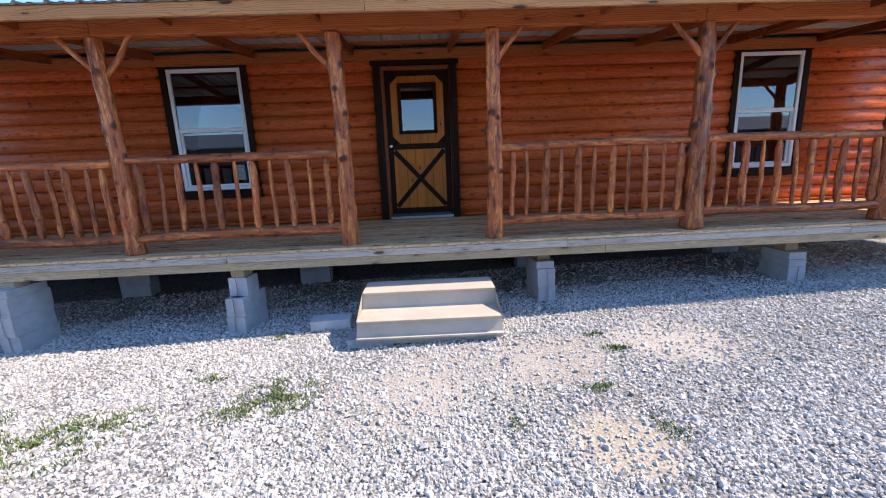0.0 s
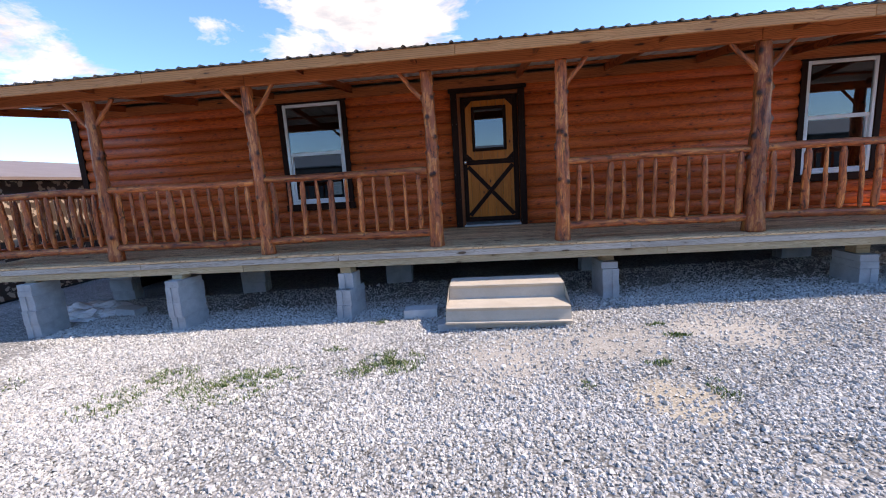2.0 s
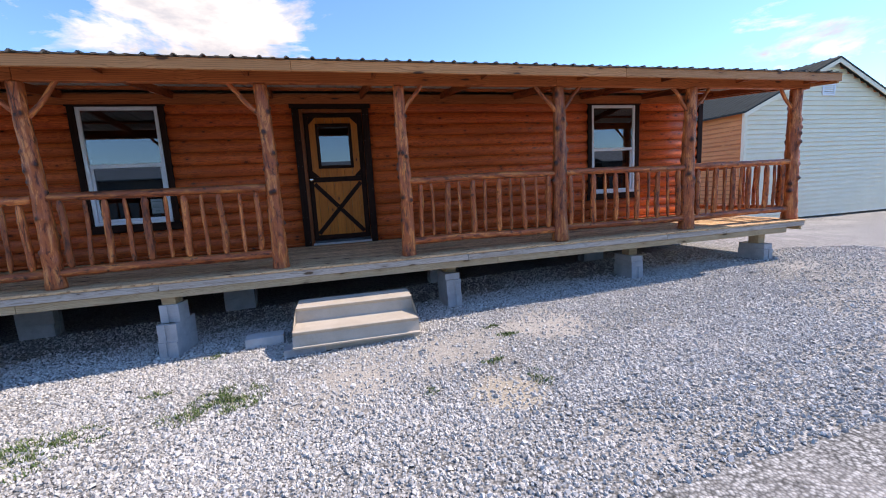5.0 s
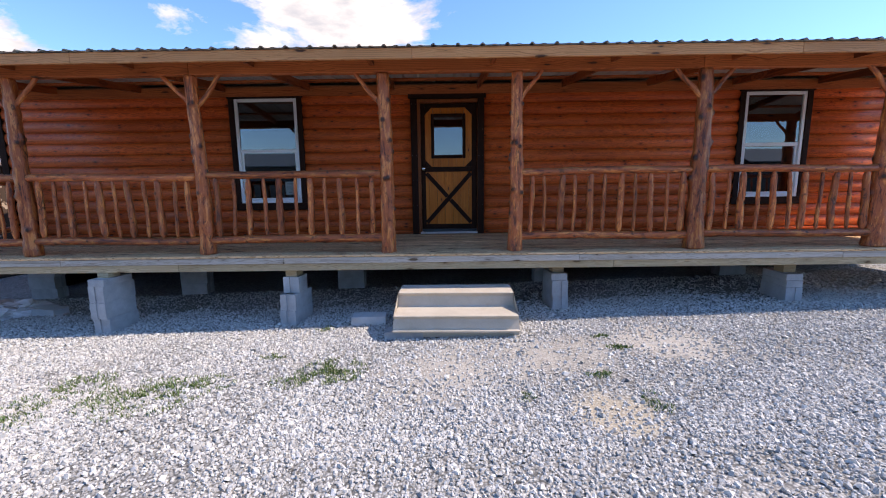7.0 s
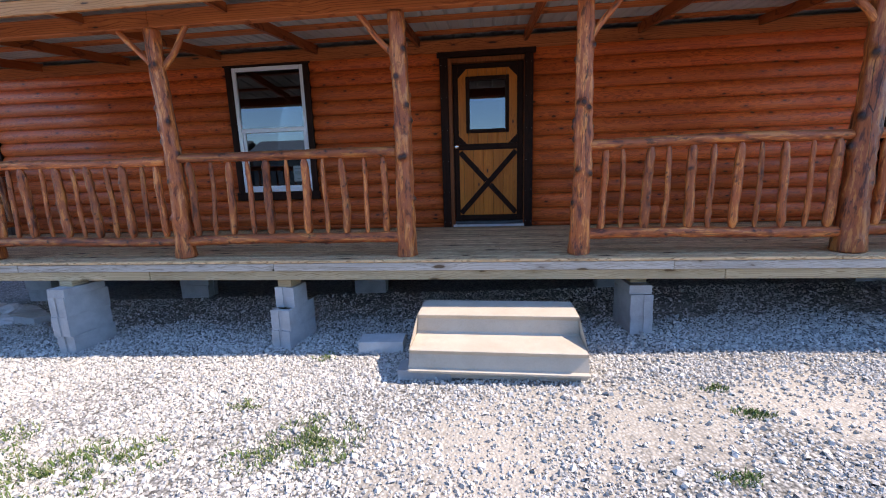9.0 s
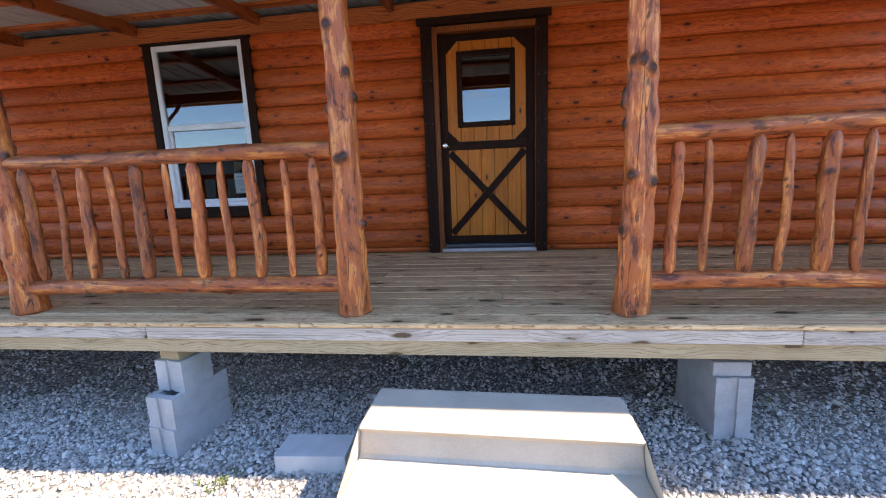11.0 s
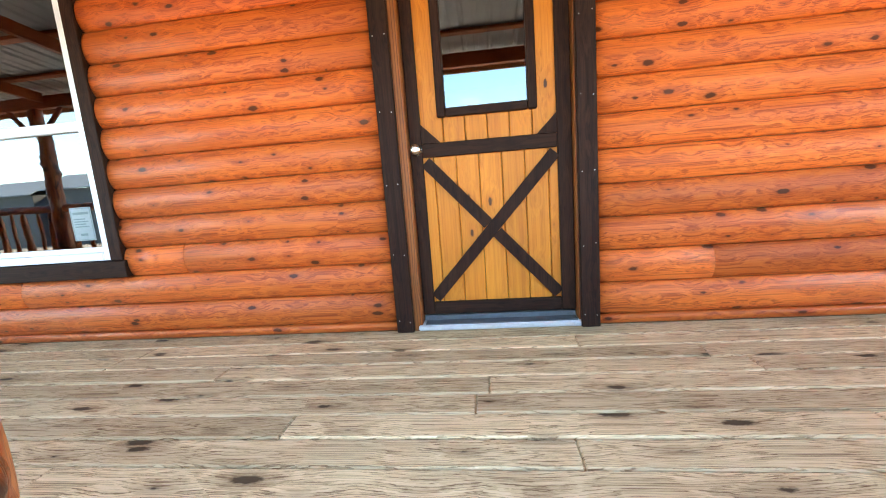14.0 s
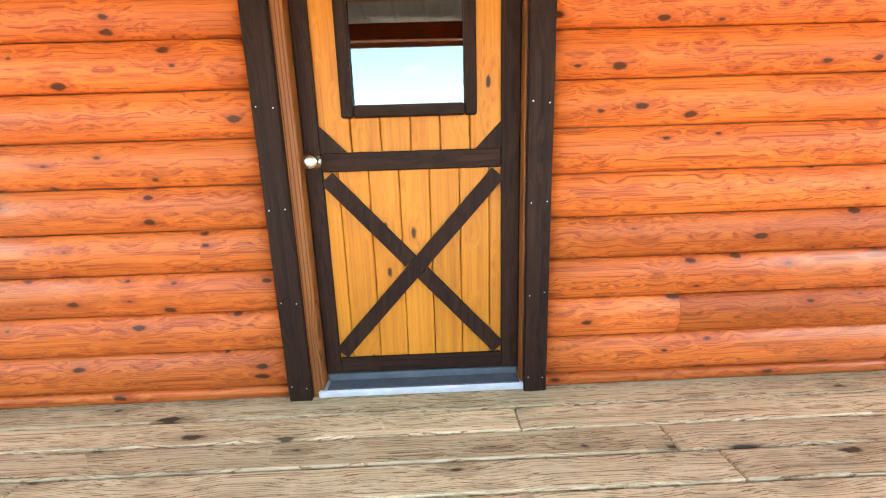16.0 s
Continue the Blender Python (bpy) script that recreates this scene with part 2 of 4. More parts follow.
M_DECK = wood("weathered_deck_board", (0.80, 0.560, 0.330), (0.68, 0.445, 0.240), (0.22, 0.115, 0.055), blotch=0.26, axis=0, grain=80, stretch=0.014, knot=(2.8, 8.5), knot_size=0.20, rough=0.8, bump=0.5, vary=0.36, flat=2, knot_dark=(0.055, 0.03, 0.016), spec=0.08, ring=0.09, spread=0.125)
M_RIM = wood("treated_rim_joist", (0.58, 0.46, 0.30), (0.47, 0.36, 0.22), (0.27, 0.19, 0.10), axis=0, grain=50, stretch=0.013, knot=(2.6, 9.0), knot_size=0.17, rough=0.78, bump=0.35, flat=1, knot_dark=(0.10, 0.06, 0.03), spec=0.15, ring=0.16, spread=0.2)
M_RIMGREY = wood("weathered_rim_joist", (0.64, 0.565, 0.49), (0.54, 0.47, 0.395), (0.26, 0.21, 0.165), axis=0, grain=50, stretch=0.013, knot=(2.6, 9.0), knot_size=0.17, rough=0.8, bump=0.35, flat=1, knot_dark=(0.10, 0.06, 0.03), spec=0.15, ring=0.10, spread=0.15)
M_FASCIA = wood("orange_stained_fascia", (0.68, 0.31, 0.125), (0.60, 0.25, 0.090), (0.40, 0.14, 0.045), axis=0, grain=40, stretch=0.011, knot=(1.8, 9.0), knot_size=0.14, rough=0.5, bump=0.2, flat=1, spec=0.25, spread=0.18)
M_BEAM = wood("orange_stained_beam", (0.58, 0.170, 0.050), (0.48, 0.125, 0.034), (0.25, 0.055, 0.014), axis=0, grain=40, stretch=0.011, knot=(1.8, 9.0), knot_size=0.14, rough=0.5, bump=0.2, flat=1, spec=0.25, spread=0.18)
M_RAFTER = wood("red_stained_rafter", (0.40, 0.10, 0.028), (0.31, 0.070, 0.019), (0.15, 0.032, 0.010), axis=1, grain=40, rough=0.5, bump=0.2, spec=0.25)
M_INSIDE = wood("pine_interior", (0.30, 0.19, 0.10), (0.25, 0.15, 0.08), (0.16, 0.09, 0.05), axis=0, grain=30, rough=0.6, bump=0.1)


def mottled(name, a, b, scale=6.0, fine=90.0, rough=0.85, bump=0.4, dist=0.004, metal=0.0, spec=0.3, stain=None):
    m = Mat(name, rough=rough, metal=metal, spec=spec)
    v = m.coords()
    big = m.noise(v, scale, 4.0, 0.6)
    small = m.noise(v, fine, 3.0, 0.6)
    f = m.math("ADD", m.math("MULTIPLY", big, 0.6), m.math("MULTIPLY", small, 0.4))
    col = m.ramp(f, (0.34, a), (0.64, b))
    if stain:
        col = m.mix(m.math("MULTIPLY", m.ramp(m.noise(v, scale * 0.6, 5.0, 0.7), (0.55, 0.0), (0.70, 1.0)), 0.5), col, stain)
    return m.done(col, f, bump, dist)


M_BLOCK = mottled("grey_concrete_block", (0.30, 0.31, 0.315), (0.46, 0.47, 0.475), 7, 160, 0.9, 0.6, 0.003)
M_STEP = mottled("cream_precast_concrete", (0.43, 0.375, 0.30), (0.54, 0.48, 0.395), 4, 120, 0.75, 0.25, 0.002, stain=(0.36, 0.31, 0.24))
M_VINYL = mottled("white_vinyl_frame", (0.78, 0.79, 0.80), (0.84, 0.84, 0.84), 3, 40, 0.35, 0.03, 0.001, spec=0.5)
M_STEEL = mottled("brushed_threshold", (0.55, 0.56, 0.57), (0.72, 0.73, 0.74), 12, 200, 0.35, 0.1, 0.001, metal=0.5)
M_DARKSTEEL = mottled("dark_sill_insert", (0.055, 0.06, 0.065), (0.10, 0.105, 0.11), 12, 200, 0.5, 0.1, 0.001)
M_KNOB = mottled("satin_nickel", (0.60, 0.58, 0.55), (0.72, 0.70, 0.67), 10, 100, 0.25, 0.02, 0.001, metal=1.0)
M_ROOF = mottled("dark_green_roof_steel", (0.030, 0.038, 0.036), (0.050, 0.060, 0.057), 3, 60, 0.7, 0.03, 0.001, spec=0.04)
M_SOFFIT = mottled("grey_galvanised_underside", (0.40, 0.41, 0.41), (0.52, 0.53, 0.53), 3, 60, 0.5, 0.03, 0.001, spec=0.3)
M_WHITE_SIDING = mottled("cream_vinyl_siding", (0.78, 0.72, 0.54), (0.84, 0.78, 0.60), 2, 60, 0.55, 0.05, 0.001)
M_ORANGE_SIDING = wood("orange_log_siding", (0.74, 0.30, 0.10), (0.66, 0.24, 0.075), (0.46, 0.14, 0.04), axis=1, grain=15, knot_size=0.06, rough=0.5, bump=0.15)
M_BAG = mottled("crumpled_clear_plastic", (0.72, 0.73, 0.74), (0.88, 0.88, 0.89), 9, 60, 0.25, 0.6, 0.01, spec=0.6)
M_STICKER = mottled("white_paper_label", (0.22, 0.25, 0.24), (0.28, 0.31, 0.30), 5, 80, 0.6, 0.02, 0.001)
M_INK = mottled("grey_print", (0.10, 0.14, 0.13), (0.16, 0.20, 0.19), 5, 80, 0.6, 0.02, 0.001)
M_NAIL = mottled("nail_head", (0.45, 0.46, 0.47), (0.6, 0.6, 0.6), 5, 80, 0.35, 0.02, 0.001, metal=0.8)
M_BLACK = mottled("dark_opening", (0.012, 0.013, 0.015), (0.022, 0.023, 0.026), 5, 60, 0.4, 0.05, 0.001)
M_SHED = mottled("grey_shed_steel", (0.05, 0.055, 0.06), (0.08, 0.085, 0.09), 2, 40, 0.5, 0.05, 0.001)
M_SHEDROOF = mottled("blue_grey_roof_steel", (0.10, 0.13, 0.15), (0.15, 0.18, 0.20), 2, 40, 0.5, 0.05, 0.001)


def make_gravel(name, bed):
    m = Mat(name, rough=0.9, spec=0.25)
    v = m.coords(shift=False)
    if bed:
        vor = m.add("ShaderNodeTexVoronoi", Scale=52.0)
        m.l.new(v, vor.inputs["Vector"])
        tone = m.n.new("ShaderNodeSeparateColor")
        m.l.new(vor.outputs["Color"], tone.inputs["Color"])
        col = m.ramp(tone.outputs[0], (0.0, (0.20, 0.196, 0.18)), (0.5, (0.36, 0.353, 0.33)), (1.0, (0.56, 0.548, 0.515)))
        # shade of the gaps between stones, multiplied into the bed's colour
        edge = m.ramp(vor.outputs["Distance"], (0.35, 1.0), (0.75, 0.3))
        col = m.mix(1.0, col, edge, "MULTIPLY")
        fines = m.noise(v, 0.75, 5.0, 0.62)
        patch = m.ramp(fines, (0.50, 0.0), (0.64, 1.0))
        grit = m.ramp(m.noise(v, 130.0, 3.0), (0.3, (0.38, 0.355, 0.32)), (0.7, (0.54, 0.51, 0.47)))
        col = m.mix(m.math("MULTIPLY", patch, 0.45), col, grit)
        # a spill of yellow sand, and the worn ground before the steps
        for (cx, cy), r, tint, gain in (((1.02, 1.86), 0.36, (0.48, 0.41, 0.30), 0.65), ((0.25, 2.75), 0.7, (0.44, 0.405, 0.35), 0.6), ((-0.3, 2.45), 0.6, (0.44, 0.405, 0.35), 0.55), ((1.0, 2.9), 0.5, (0.44, 0.405, 0.35), 0.5), ((2.0, 3.1), 0.6, (0.50, 0.46, 0.40), 0.6)):
            vs = m.n.new("ShaderNodeVectorMath")
            vs.operation = "DISTANCE"
            flat = m.n.new("ShaderNodeVectorMath")
            flat.operation = "MULTIPLY"
            flat.inputs[1].default_value = (1, 1, 0)
            m.l.new(v, flat.inputs[0])
            m.l.new(flat.outputs[0], vs.inputs[0])
            vs.inputs[1].default_value = (cx, cy, 0)
            d = m.math("ADD", vs.outputs["Value"], m.math("MULTIPLY", m.math("SUBTRACT", m.noise(v, 6.0, 4.0), 0.5), 0.5))
            col = m.mix(m.math("MULTIPLY", m.ramp(m.math("DIVIDE", d, r), (0.6, 1.0), (1.0, 0.0)), gain), col, tint)
        far = m.n.new("ShaderNodeVectorMath")
        far.operation = "LENGTH"
        m.l.new(v, far.inputs[0])
        grass = m.ramp(m.noise(v, 0.15, 4.0), (0.3, (0.07, 0.10, 0.025)), (0.7, (0.14, 0.17, 0.05)))
        col = m.mix(m.ramp(m.math("DIVIDE", far.outputs["Value"], 100.0), (0.30, 0.0), (0.42, 1.0)), col, grass)
        return m.done(col, m.math("SUBTRACT", 1.0, vor.outputs["Distance"]), 0.55, 0.012)
    geo = m.n.new("ShaderNodeNewGeometry")
    tone = m.ramp(geo.outputs["Random Per Island"], (0.0, (0.32, 0.310, 0.290)), (0.25, (0.44, 0.430, 0.402)), (0.7, (0.56, 0.547, 0.512)), (1.0, (0.70, 0.680, 0.640)))
    fine = m.noise(v, 170.0, 3.0, 0.6)
    dust = m.ramp(m.noise(v, 0.75, 5.0, 0.62), (0.50, 0.0), (0.64, 1.0))
    col = m.mix(m.math("MULTIPLY", dust, 0.35), tone, (0.56, 0.53, 0.48))
    col = m.mix(0.6, col, m.ramp(fine, (0.3, 0.72), (0.7, 1.25)), "MULTIPLY")
    return m.done(col, fine, 0.5, 0.002)


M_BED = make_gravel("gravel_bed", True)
M_STONE = make_gravel("crushed_limestone", False)


def make_grass():
    m = Mat("low_weeds", rough=0.7, spec=0.2)
    geo = m.n.new("ShaderNodeNewGeometry")
    return m.done(m.ramp(geo.outputs["Random Per Island"], (0.0, (0.06, 0.11, 0.03)), (0.6, (0.12, 0.185, 0.06)), (1.0, (0.26, 0.27, 0.13))))


M_GRASS = make_grass()


def make_glass():
    m = bpy.data.materials.new("coated_window_glass")
    m.use_nodes = True
    n, l = m.node_tree.nodes, m.node_tree.links
    n.clear()
    out = n.new("ShaderNodeOutputMaterial")
    tr = n.new("ShaderNodeBsdfTransparent")
    tr.inputs["Color"].default_value = (0.36, 0.40, 0.40, 1)
    gl = n.new("ShaderNodeBsdfGlossy")
    gl.inputs["Roughness"].default_value = 0.0
    gl.inputs["Color"].default_value = (0.92, 0.96, 1.0, 1)
    mix = n.new("ShaderNodeMixShader")
    fr = n.new("ShaderNodeFresnel")
    fr.inputs["IOR"].default_value = 2.15
    l.new(fr.outputs[0], mix.inputs[0])
    l.new(tr.outputs[0], mix.inputs[1])
    l.new(gl.outputs[0], mix.inputs[2])
    l.new(mix.outputs[0], out.inputs["Surface"])
    return m


M_GLASS = make_glass()


def make_camo():
    m = Mat("mottled_brown_stone_siding", rough=0.85, spec=0.2)
    v = m.coords(shift=False)
    warp = m.n.new("ShaderNodeTexNoise")
    warp.inputs["Scale"].default_value = 9.0
    m.l.new(v, warp.inputs["Vector"])
    add = m.n.new("ShaderNodeMix")
    add.data_type = "RGBA"
    add.inputs["Factor"].default_value = 0.16
    m.l.new(v, add.inputs["A"])
    m.l.new(warp.outputs["Color"], add.inputs["B"])
    vor = m.add("ShaderNodeTexVoronoi", Scale=8.5)
    m.l.new(add.outputs["Result"], vor.inputs["Vector"])
    col = m.ramp(vor.outputs["Distance"], (0.34, (0.44, 0.33, 0.24)), (0.42, (0.075, 0.048, 0.034)))
    return m.done(col, vor.outputs["Distance"], 0.2, 0.01)


M_CAMO = make_camo()
M_TANROOF = mottled("tan_roof_steel", (0.20, 0.15, 0.125), (0.27, 0.21, 0.175), 2, 40, 0.5, 0.05, 0.001)


# ---- mesh helpers ----
def mesh_of(name, verts, faces, mat, smooth=False):
    me = bpy.data.meshes.new(name)
    me.from_pydata([tuple(v) for v in verts], [], [tuple(f) for f in faces])
    me.materials.append(mat)
    if smooth:
        me.polygons.foreach_set("use_smooth", [True] * len(me.polygons))
    me.update()
    return me


def block_data(sx, sy, sz, c):
    """A box of that size about the origin with chamfered edges."""
    x, y, z = sx / 2, sy / 2, sz / 2
    c = min(c, x * 0.45, y * 0.45, z * 0.45)
    bm = bmesh.new()
    bmesh.ops.create_cube(bm, size=1.0)
    for v in bm.verts:
        v.co = Vector((v.co.x * sx, v.co.y * sy, v.co.z * sz))
    if c > 0:
        bmesh.ops.bevel(bm, geom=bm.edges[:], offset=c, segments=1, affect="EDGES")
    bm.normal_update()
    verts = [v.co.copy() for v in bm.verts]
    faces = [[v.index for v in f.verts] for f in bm.faces]
    bm.free()
    return verts, faces


def box(name, x0, x1, y0, y1, z0, z1, mat, parent=None, c=0.004):
    """A chamfered board or block between those planes, its origin in its middle."""
    v, f = block_data(x1 - x0, y1 - y0, z1 - z0, c)
    ob = new(name, mesh_of(name, v, f, mat))
    ob.location = ((x0 + x1) / 2, (y0 + y1) / 2, (z0 + z1) / 2)
    if parent:
        ob.parent = parent
        ob.location = Vector(ob.location) - parent.location
    return ob


def boxes(name, list_of, mat, c=0.0, parent=None):
    """Several boxes joined in one mesh, in world coordinates."""
    vs, fs = [], []
    for x0, x1, y0, y1, z0, z1 in list_of:
        v, f = block_data(x1 - x0, y1 - y0, z1 - z0, c)
        n0 = len(vs)
        m = Vector(((x0 + x1) / 2, (y0 + y1) / 2, (z0 + z1) / 2))
        vs += [p + m for p in v]
        fs += [[i + n0 for i in g] for g in f]
    ob = new(name, mesh_of(name, vs, fs, mat))
    if parent:
        ob.parent = parent
        ob.location = -parent.location
    return ob


def prism(name, outline, a0, a1, axis, mat, parent=None, smooth=False):
    """An outline in the plane across axis, drawn out from a0 to a1 along it."""
    n = len(outline)
    put = {"x": lambda a, p: (a, p[0], p[1]), "y": lambda a, p: (p[0], a, p[1]), "z": lambda a, p: (p[0], p[1], a)}[axis]
    vs = [put(a0, p) for p in outline] + [put(a1, p) for p in outline]
    fs = [[i, (i + 1) % n, (i + 1) % n + n, i + n] for i in range(n)] + [list(range(n))[::-1], [i + n for i in range(n)]]
    bm = bmesh.new()
    bv = [bm.verts.new(v) for v in vs]
    for f in fs:
        bm.faces.new([bv[i] for i in f])
    bmesh.ops.recalc_face_normals(bm, faces=bm.faces[:])
    me = bpy.data.meshes.new(name)
    bm.to_mesh(me)
    bm.free()
    me.materials.append(mat)
    ob = new(name, me)
    if parent:
        ob.parent = parent
        ob.location = -parent.location
    return ob


def log_mesh(name, length, r0, r1, seed, mat, bend=0.012, lump=0.10, knots=3, sides=12, step=0.05, taper=0.0, flare=0.0, lobes=0.0, ends=0.012, burl=0.45):
    """A peeled log along z from 0: bent, lumpy, with the stubs of branches; taper rounds the ends off into tenons."""
    rng = random.Random(seed)
    rings = max(6, int(length / step))
    ph = [rng.uniform(0, 6.28) for _ in range(6)]
    bumps = [(rng.uniform(0.06, 0.95) * length, rng.uniform(0, 6.28), rng.uniform(0.4, 1.0)) for _ in range(knots)]
    off = Vector((rng.uniform(-50, 50), rng.uniform(-50, 50), rng.uniform(-50, 50)))
    zs = [0.0, min(ends, length * 0.02)] + [length * i / rings for i in range(1, rings)] + [length - min(ends, length * 0.02), length]
    vs, fs, marks = [], [], []
    for iz, z in enumerate(zs):
        u = z / length
        cx = bend * (math.sin(u * 3.3 + ph[0]) + 0.5 * math.sin(u * 8 + ph[1]))
        cy = bend * (math.sin(u * 2.9 + ph[2]) + 0.5 * math.sin(u * 7 + ph[3]))
        r = r0 + (r1 - r0) * u + flare * math.exp(-z / 0.18)
        if taper:
            e = min(z, length - z)
            r *= 1.0 - taper * max(0.0, 1.0 - e / 0.075) ** 1.5
        if iz in (0, len(zs) - 1):
            r *= 0.86
        for i in range(sides):
            a = 2 * math.pi * i / sides
            d = Vector((math.cos(a), math.sin(a), 0))
            q = 1.0 + lump * 1.3 * noise.noise(Vector((d.x * 1.6, d.y * 1.6, z * 7.0)) + off) + lump * 0.9 * noise.noise(Vector((d.x * 3.2, d.y * 3.2, z * 16.0)) + off)
            q += lobes * math.sin(3 * a + ph[4] + u * 1.5) + lobes * 0.7 * math.sin(5 * a + ph[5] - u) + lobes * 0.35 * math.sin(9 * a + ph[0] + 2 * u)
            mark = 0.0
            for bz, ba, bs in bumps:
                da = (a - ba + math.pi) % (2 * math.pi) - math.pi
                far = ((z - bz) / (r0 * 0.46)) ** 2 + (da / 0.42) ** 2
                if far < 9.0:
                    q += burl * bs * (0.45 * math.exp(-far) + 0.55 * math.exp(-(far * 2.2) ** 2))  # a swelling with a cut stub on it
                    mark = max(mark, math.exp(-far * 1.6))
            marks.append(mark)
            vs.append((cx + d.x * r * q, cy + d.y * r * q, z))
    n = len(zs)
    for j in range(n - 1):
        for i in range(sides):
            k = (i + 1) % sides
            fs.append((j * sides + i, j * sides + k, (j + 1) * sides + k, (j + 1) * sides + i))
    fs.append(tuple(range(sides))[::-1])
    fs.append(tuple((n - 1) * sides + i for i in range(sides)))
    me = mesh_of(name, vs, fs, mat, smooth=True)
    me.attributes.new("knot", "FLOAT", "POINT").data.foreach_set("value", marks)
    return me


def aim(p, q):
    """A pose at p whose z axis points to q."""
    p, q = Vector(p), Vector(q)
    return Matrix.Translation(p) @ (q - p).to_track_quat("Z", "Y").to_matrix().to_4x4()


def ground_z(x, y=0.0):
    """The lot falls gently to one side, and faster past the cabin's other end."""
    return -0.03 + 0.025 * max(-12.0, min(7.0, x)) - 0.075 * max(0.0, min(13.0, x) - 7.8)


# ---- ground ----
def build_ground():
    xs = [-3000, -600, -150, -60, -30, -18] + [-12 + 0.5 * i for i in range(49)] + [18, 30, 60, 150, 600, 3000]
    ys = [-3000, -600, -150, -60, -30, -14, -8, -5] + [-3 + 0.5 * i for i in range(31)] + [16, 22, 30, 60, 150, 600, 3000]
    vs = []
    for y in ys:
        for x in xs:
            near = max(abs(x), abs(y)) < 13
            vs.append((x, y, ground_z(x) + (0.012 * noise.noise(Vector((x * 0.8, y * 0.8, 3.0))) if near else 0.0)))
    w = len(xs)
    fs = [(j * w + i, j * w + i + 1, (j + 1) * w + i + 1, (j + 1) * w + i) for j in range(len(ys) - 1) for i in range(w - 1)]
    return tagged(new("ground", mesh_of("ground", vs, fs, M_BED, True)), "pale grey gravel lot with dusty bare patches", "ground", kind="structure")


build_ground()

WORN = (((1.02, 1.86), 0.30, 0.3), ((0.30, 2.75), 0.6, 0.4), ((-0.35, 2.45), 0.5, 0.4), ((1.0, 2.95), 0.4, 0.3), ((2.0, 3.1), 0.5, 0.35), ((1.0, 2.3), 0.4, 0.35))


def build_gravel():
    """Loose crushed stone, thick near the walked line and thinner further off."""
    rng = np.random.default_rng(4)
    # a cut stone: a broken wedge bedded in the ground, its corners knocked about
    rock = np.array([(-1, -1, -1), (1, -1, -1), (1, 1, -1), (-1, 1, -1), (-0.55, -0.7, 0.75), (0.8, -0.1, 0.75), (-0.4, 0.75, 0.75)]) * 0.78
    tri = np.array([(4, 5, 6), (0, 1, 4), (1, 5, 4), (1, 2, 5), (2, 6, 5), (2, 3, 6), (3, 4, 6), (3, 0, 4)])
    px, py = [], []
    for x0, x1, y0, y1, density in ((-3.6, 3.6, 0.7, 1.5, 3000), (-4.6, 4.6, 1.5, 2.6, 5200), (-5.4, 5.4, 2.6, 3.6, 3900), (-6.0, 6.0, 3.6, 4.6, 2300), (-6.5, 6.5, 4.6, 5.6, 900), (-6.5, -3.6, 0.4, 1.5, 1500), (-8.0, -4.6, 1.5, 2.6, 1100), (3.6, 6.5, 0.6, 1.5, 1300), (4.6, 9.0, 1.5, 2.6, 1000), (-8.5, -5.4, 2.6, 3.6, 900), (5.4, 9.5, 2.6, 4.6, 900)):
        n = int((x1 - x0) * (y1 - y0) * density)
        px.append(rng.uniform(x0, x1, n))
        py.append(rng.uniform(y0, y1, n))
    px, py = np.concatenate(px), np.concatenate(py)
    # bare patches keep few stones
    keep = np.ones(len(px), bool)
    for (cx, cy), r, left in WORN:
        d = np.hypot(px - cx, py - cy) / r + rng.uniform(-0.35, 0.35, len(px))
        keep &= (d > 1) | (rng.random(len(px)) < left)
    low = np.array([noise.noise(Vector((x * 0.9, y * 0.9, 7.0))) for x, y in zip(px, py)])
    keep &= (low < 0.22) | (rng.random(len(px)) < 0.5)
    px, py, low = px[keep], py[keep], low[keep]
    n = len(px)
    size = rng.lognormal(math.log(0.0088), 0.33, n).clip(0.0045, 0.023)
    stretch = rng.uniform(0.65, 1.3, (n, 3))
    stretch[:, 2] *= 0.95
    pts = rock[None] * rng.uniform(0.55, 1.35, (n, 7, 3)) * (size[:, None] * stretch)[:, None, :]
    a, b = rng.uniform(0, 6.28, n), rng.normal(0, 0.6, n)
    ca, sa, cb, sb = np.cos(a)[:, None], np.sin(a)[:, None], np.cos(b)[:, None], np.sin(b)[:, None]
    x, y, z = pts[..., 0], pts[..., 1], pts[..., 2]
    y, z = y * cb - z * sb, y * sb + z * cb
    x, y = x * ca - y * sa, x * sa + y * ca
    gz = np.array([ground_z(u) + 0.012 * noise.noise(Vector((u * 0.8, v * 0.8, 3.0))) for u, v in zip(px, py)])
    co = np.stack([x + px[:, None], y + py[:, None], z + (gz + size * 0.6)[:, None]], -1).reshape(-1, 3)
    idx = (tri[None] + 7 * np.arange(n)[:, None, None]).reshape(-1)
    me = bpy.data.meshes.new("gravel")
    me.vertices.add(len(co))
    me.vertices.foreach_set("co", co.ravel())
    me.loops.add(len(idx))
    me.loops.foreach_set("vertex_index", idx)
    me.polygons.add(len(idx) // 3)
    me.polygons.foreach_set("loop_start", np.arange(0, len(idx), 3))
    me.polygons.foreach_set("use_smooth", np.zeros(len(idx) // 3, bool))
    me.update(calc_edges=True)
    me.materials.append(M_STONE)
    tagged(new("gravel", me), "loose grey crushed limestone gravel over the lot", "gravel", kind="stuff")


build_gravel()

# ---- cabin: walls ----
DECK = 0.745
X0, X1 = -7.17, 7.12
WALL_TOP = 3.10
DOOR_X = (-0.625, 0.525)
WINDOWS = ((-3.385, -2.405), (4.59, 5.54))
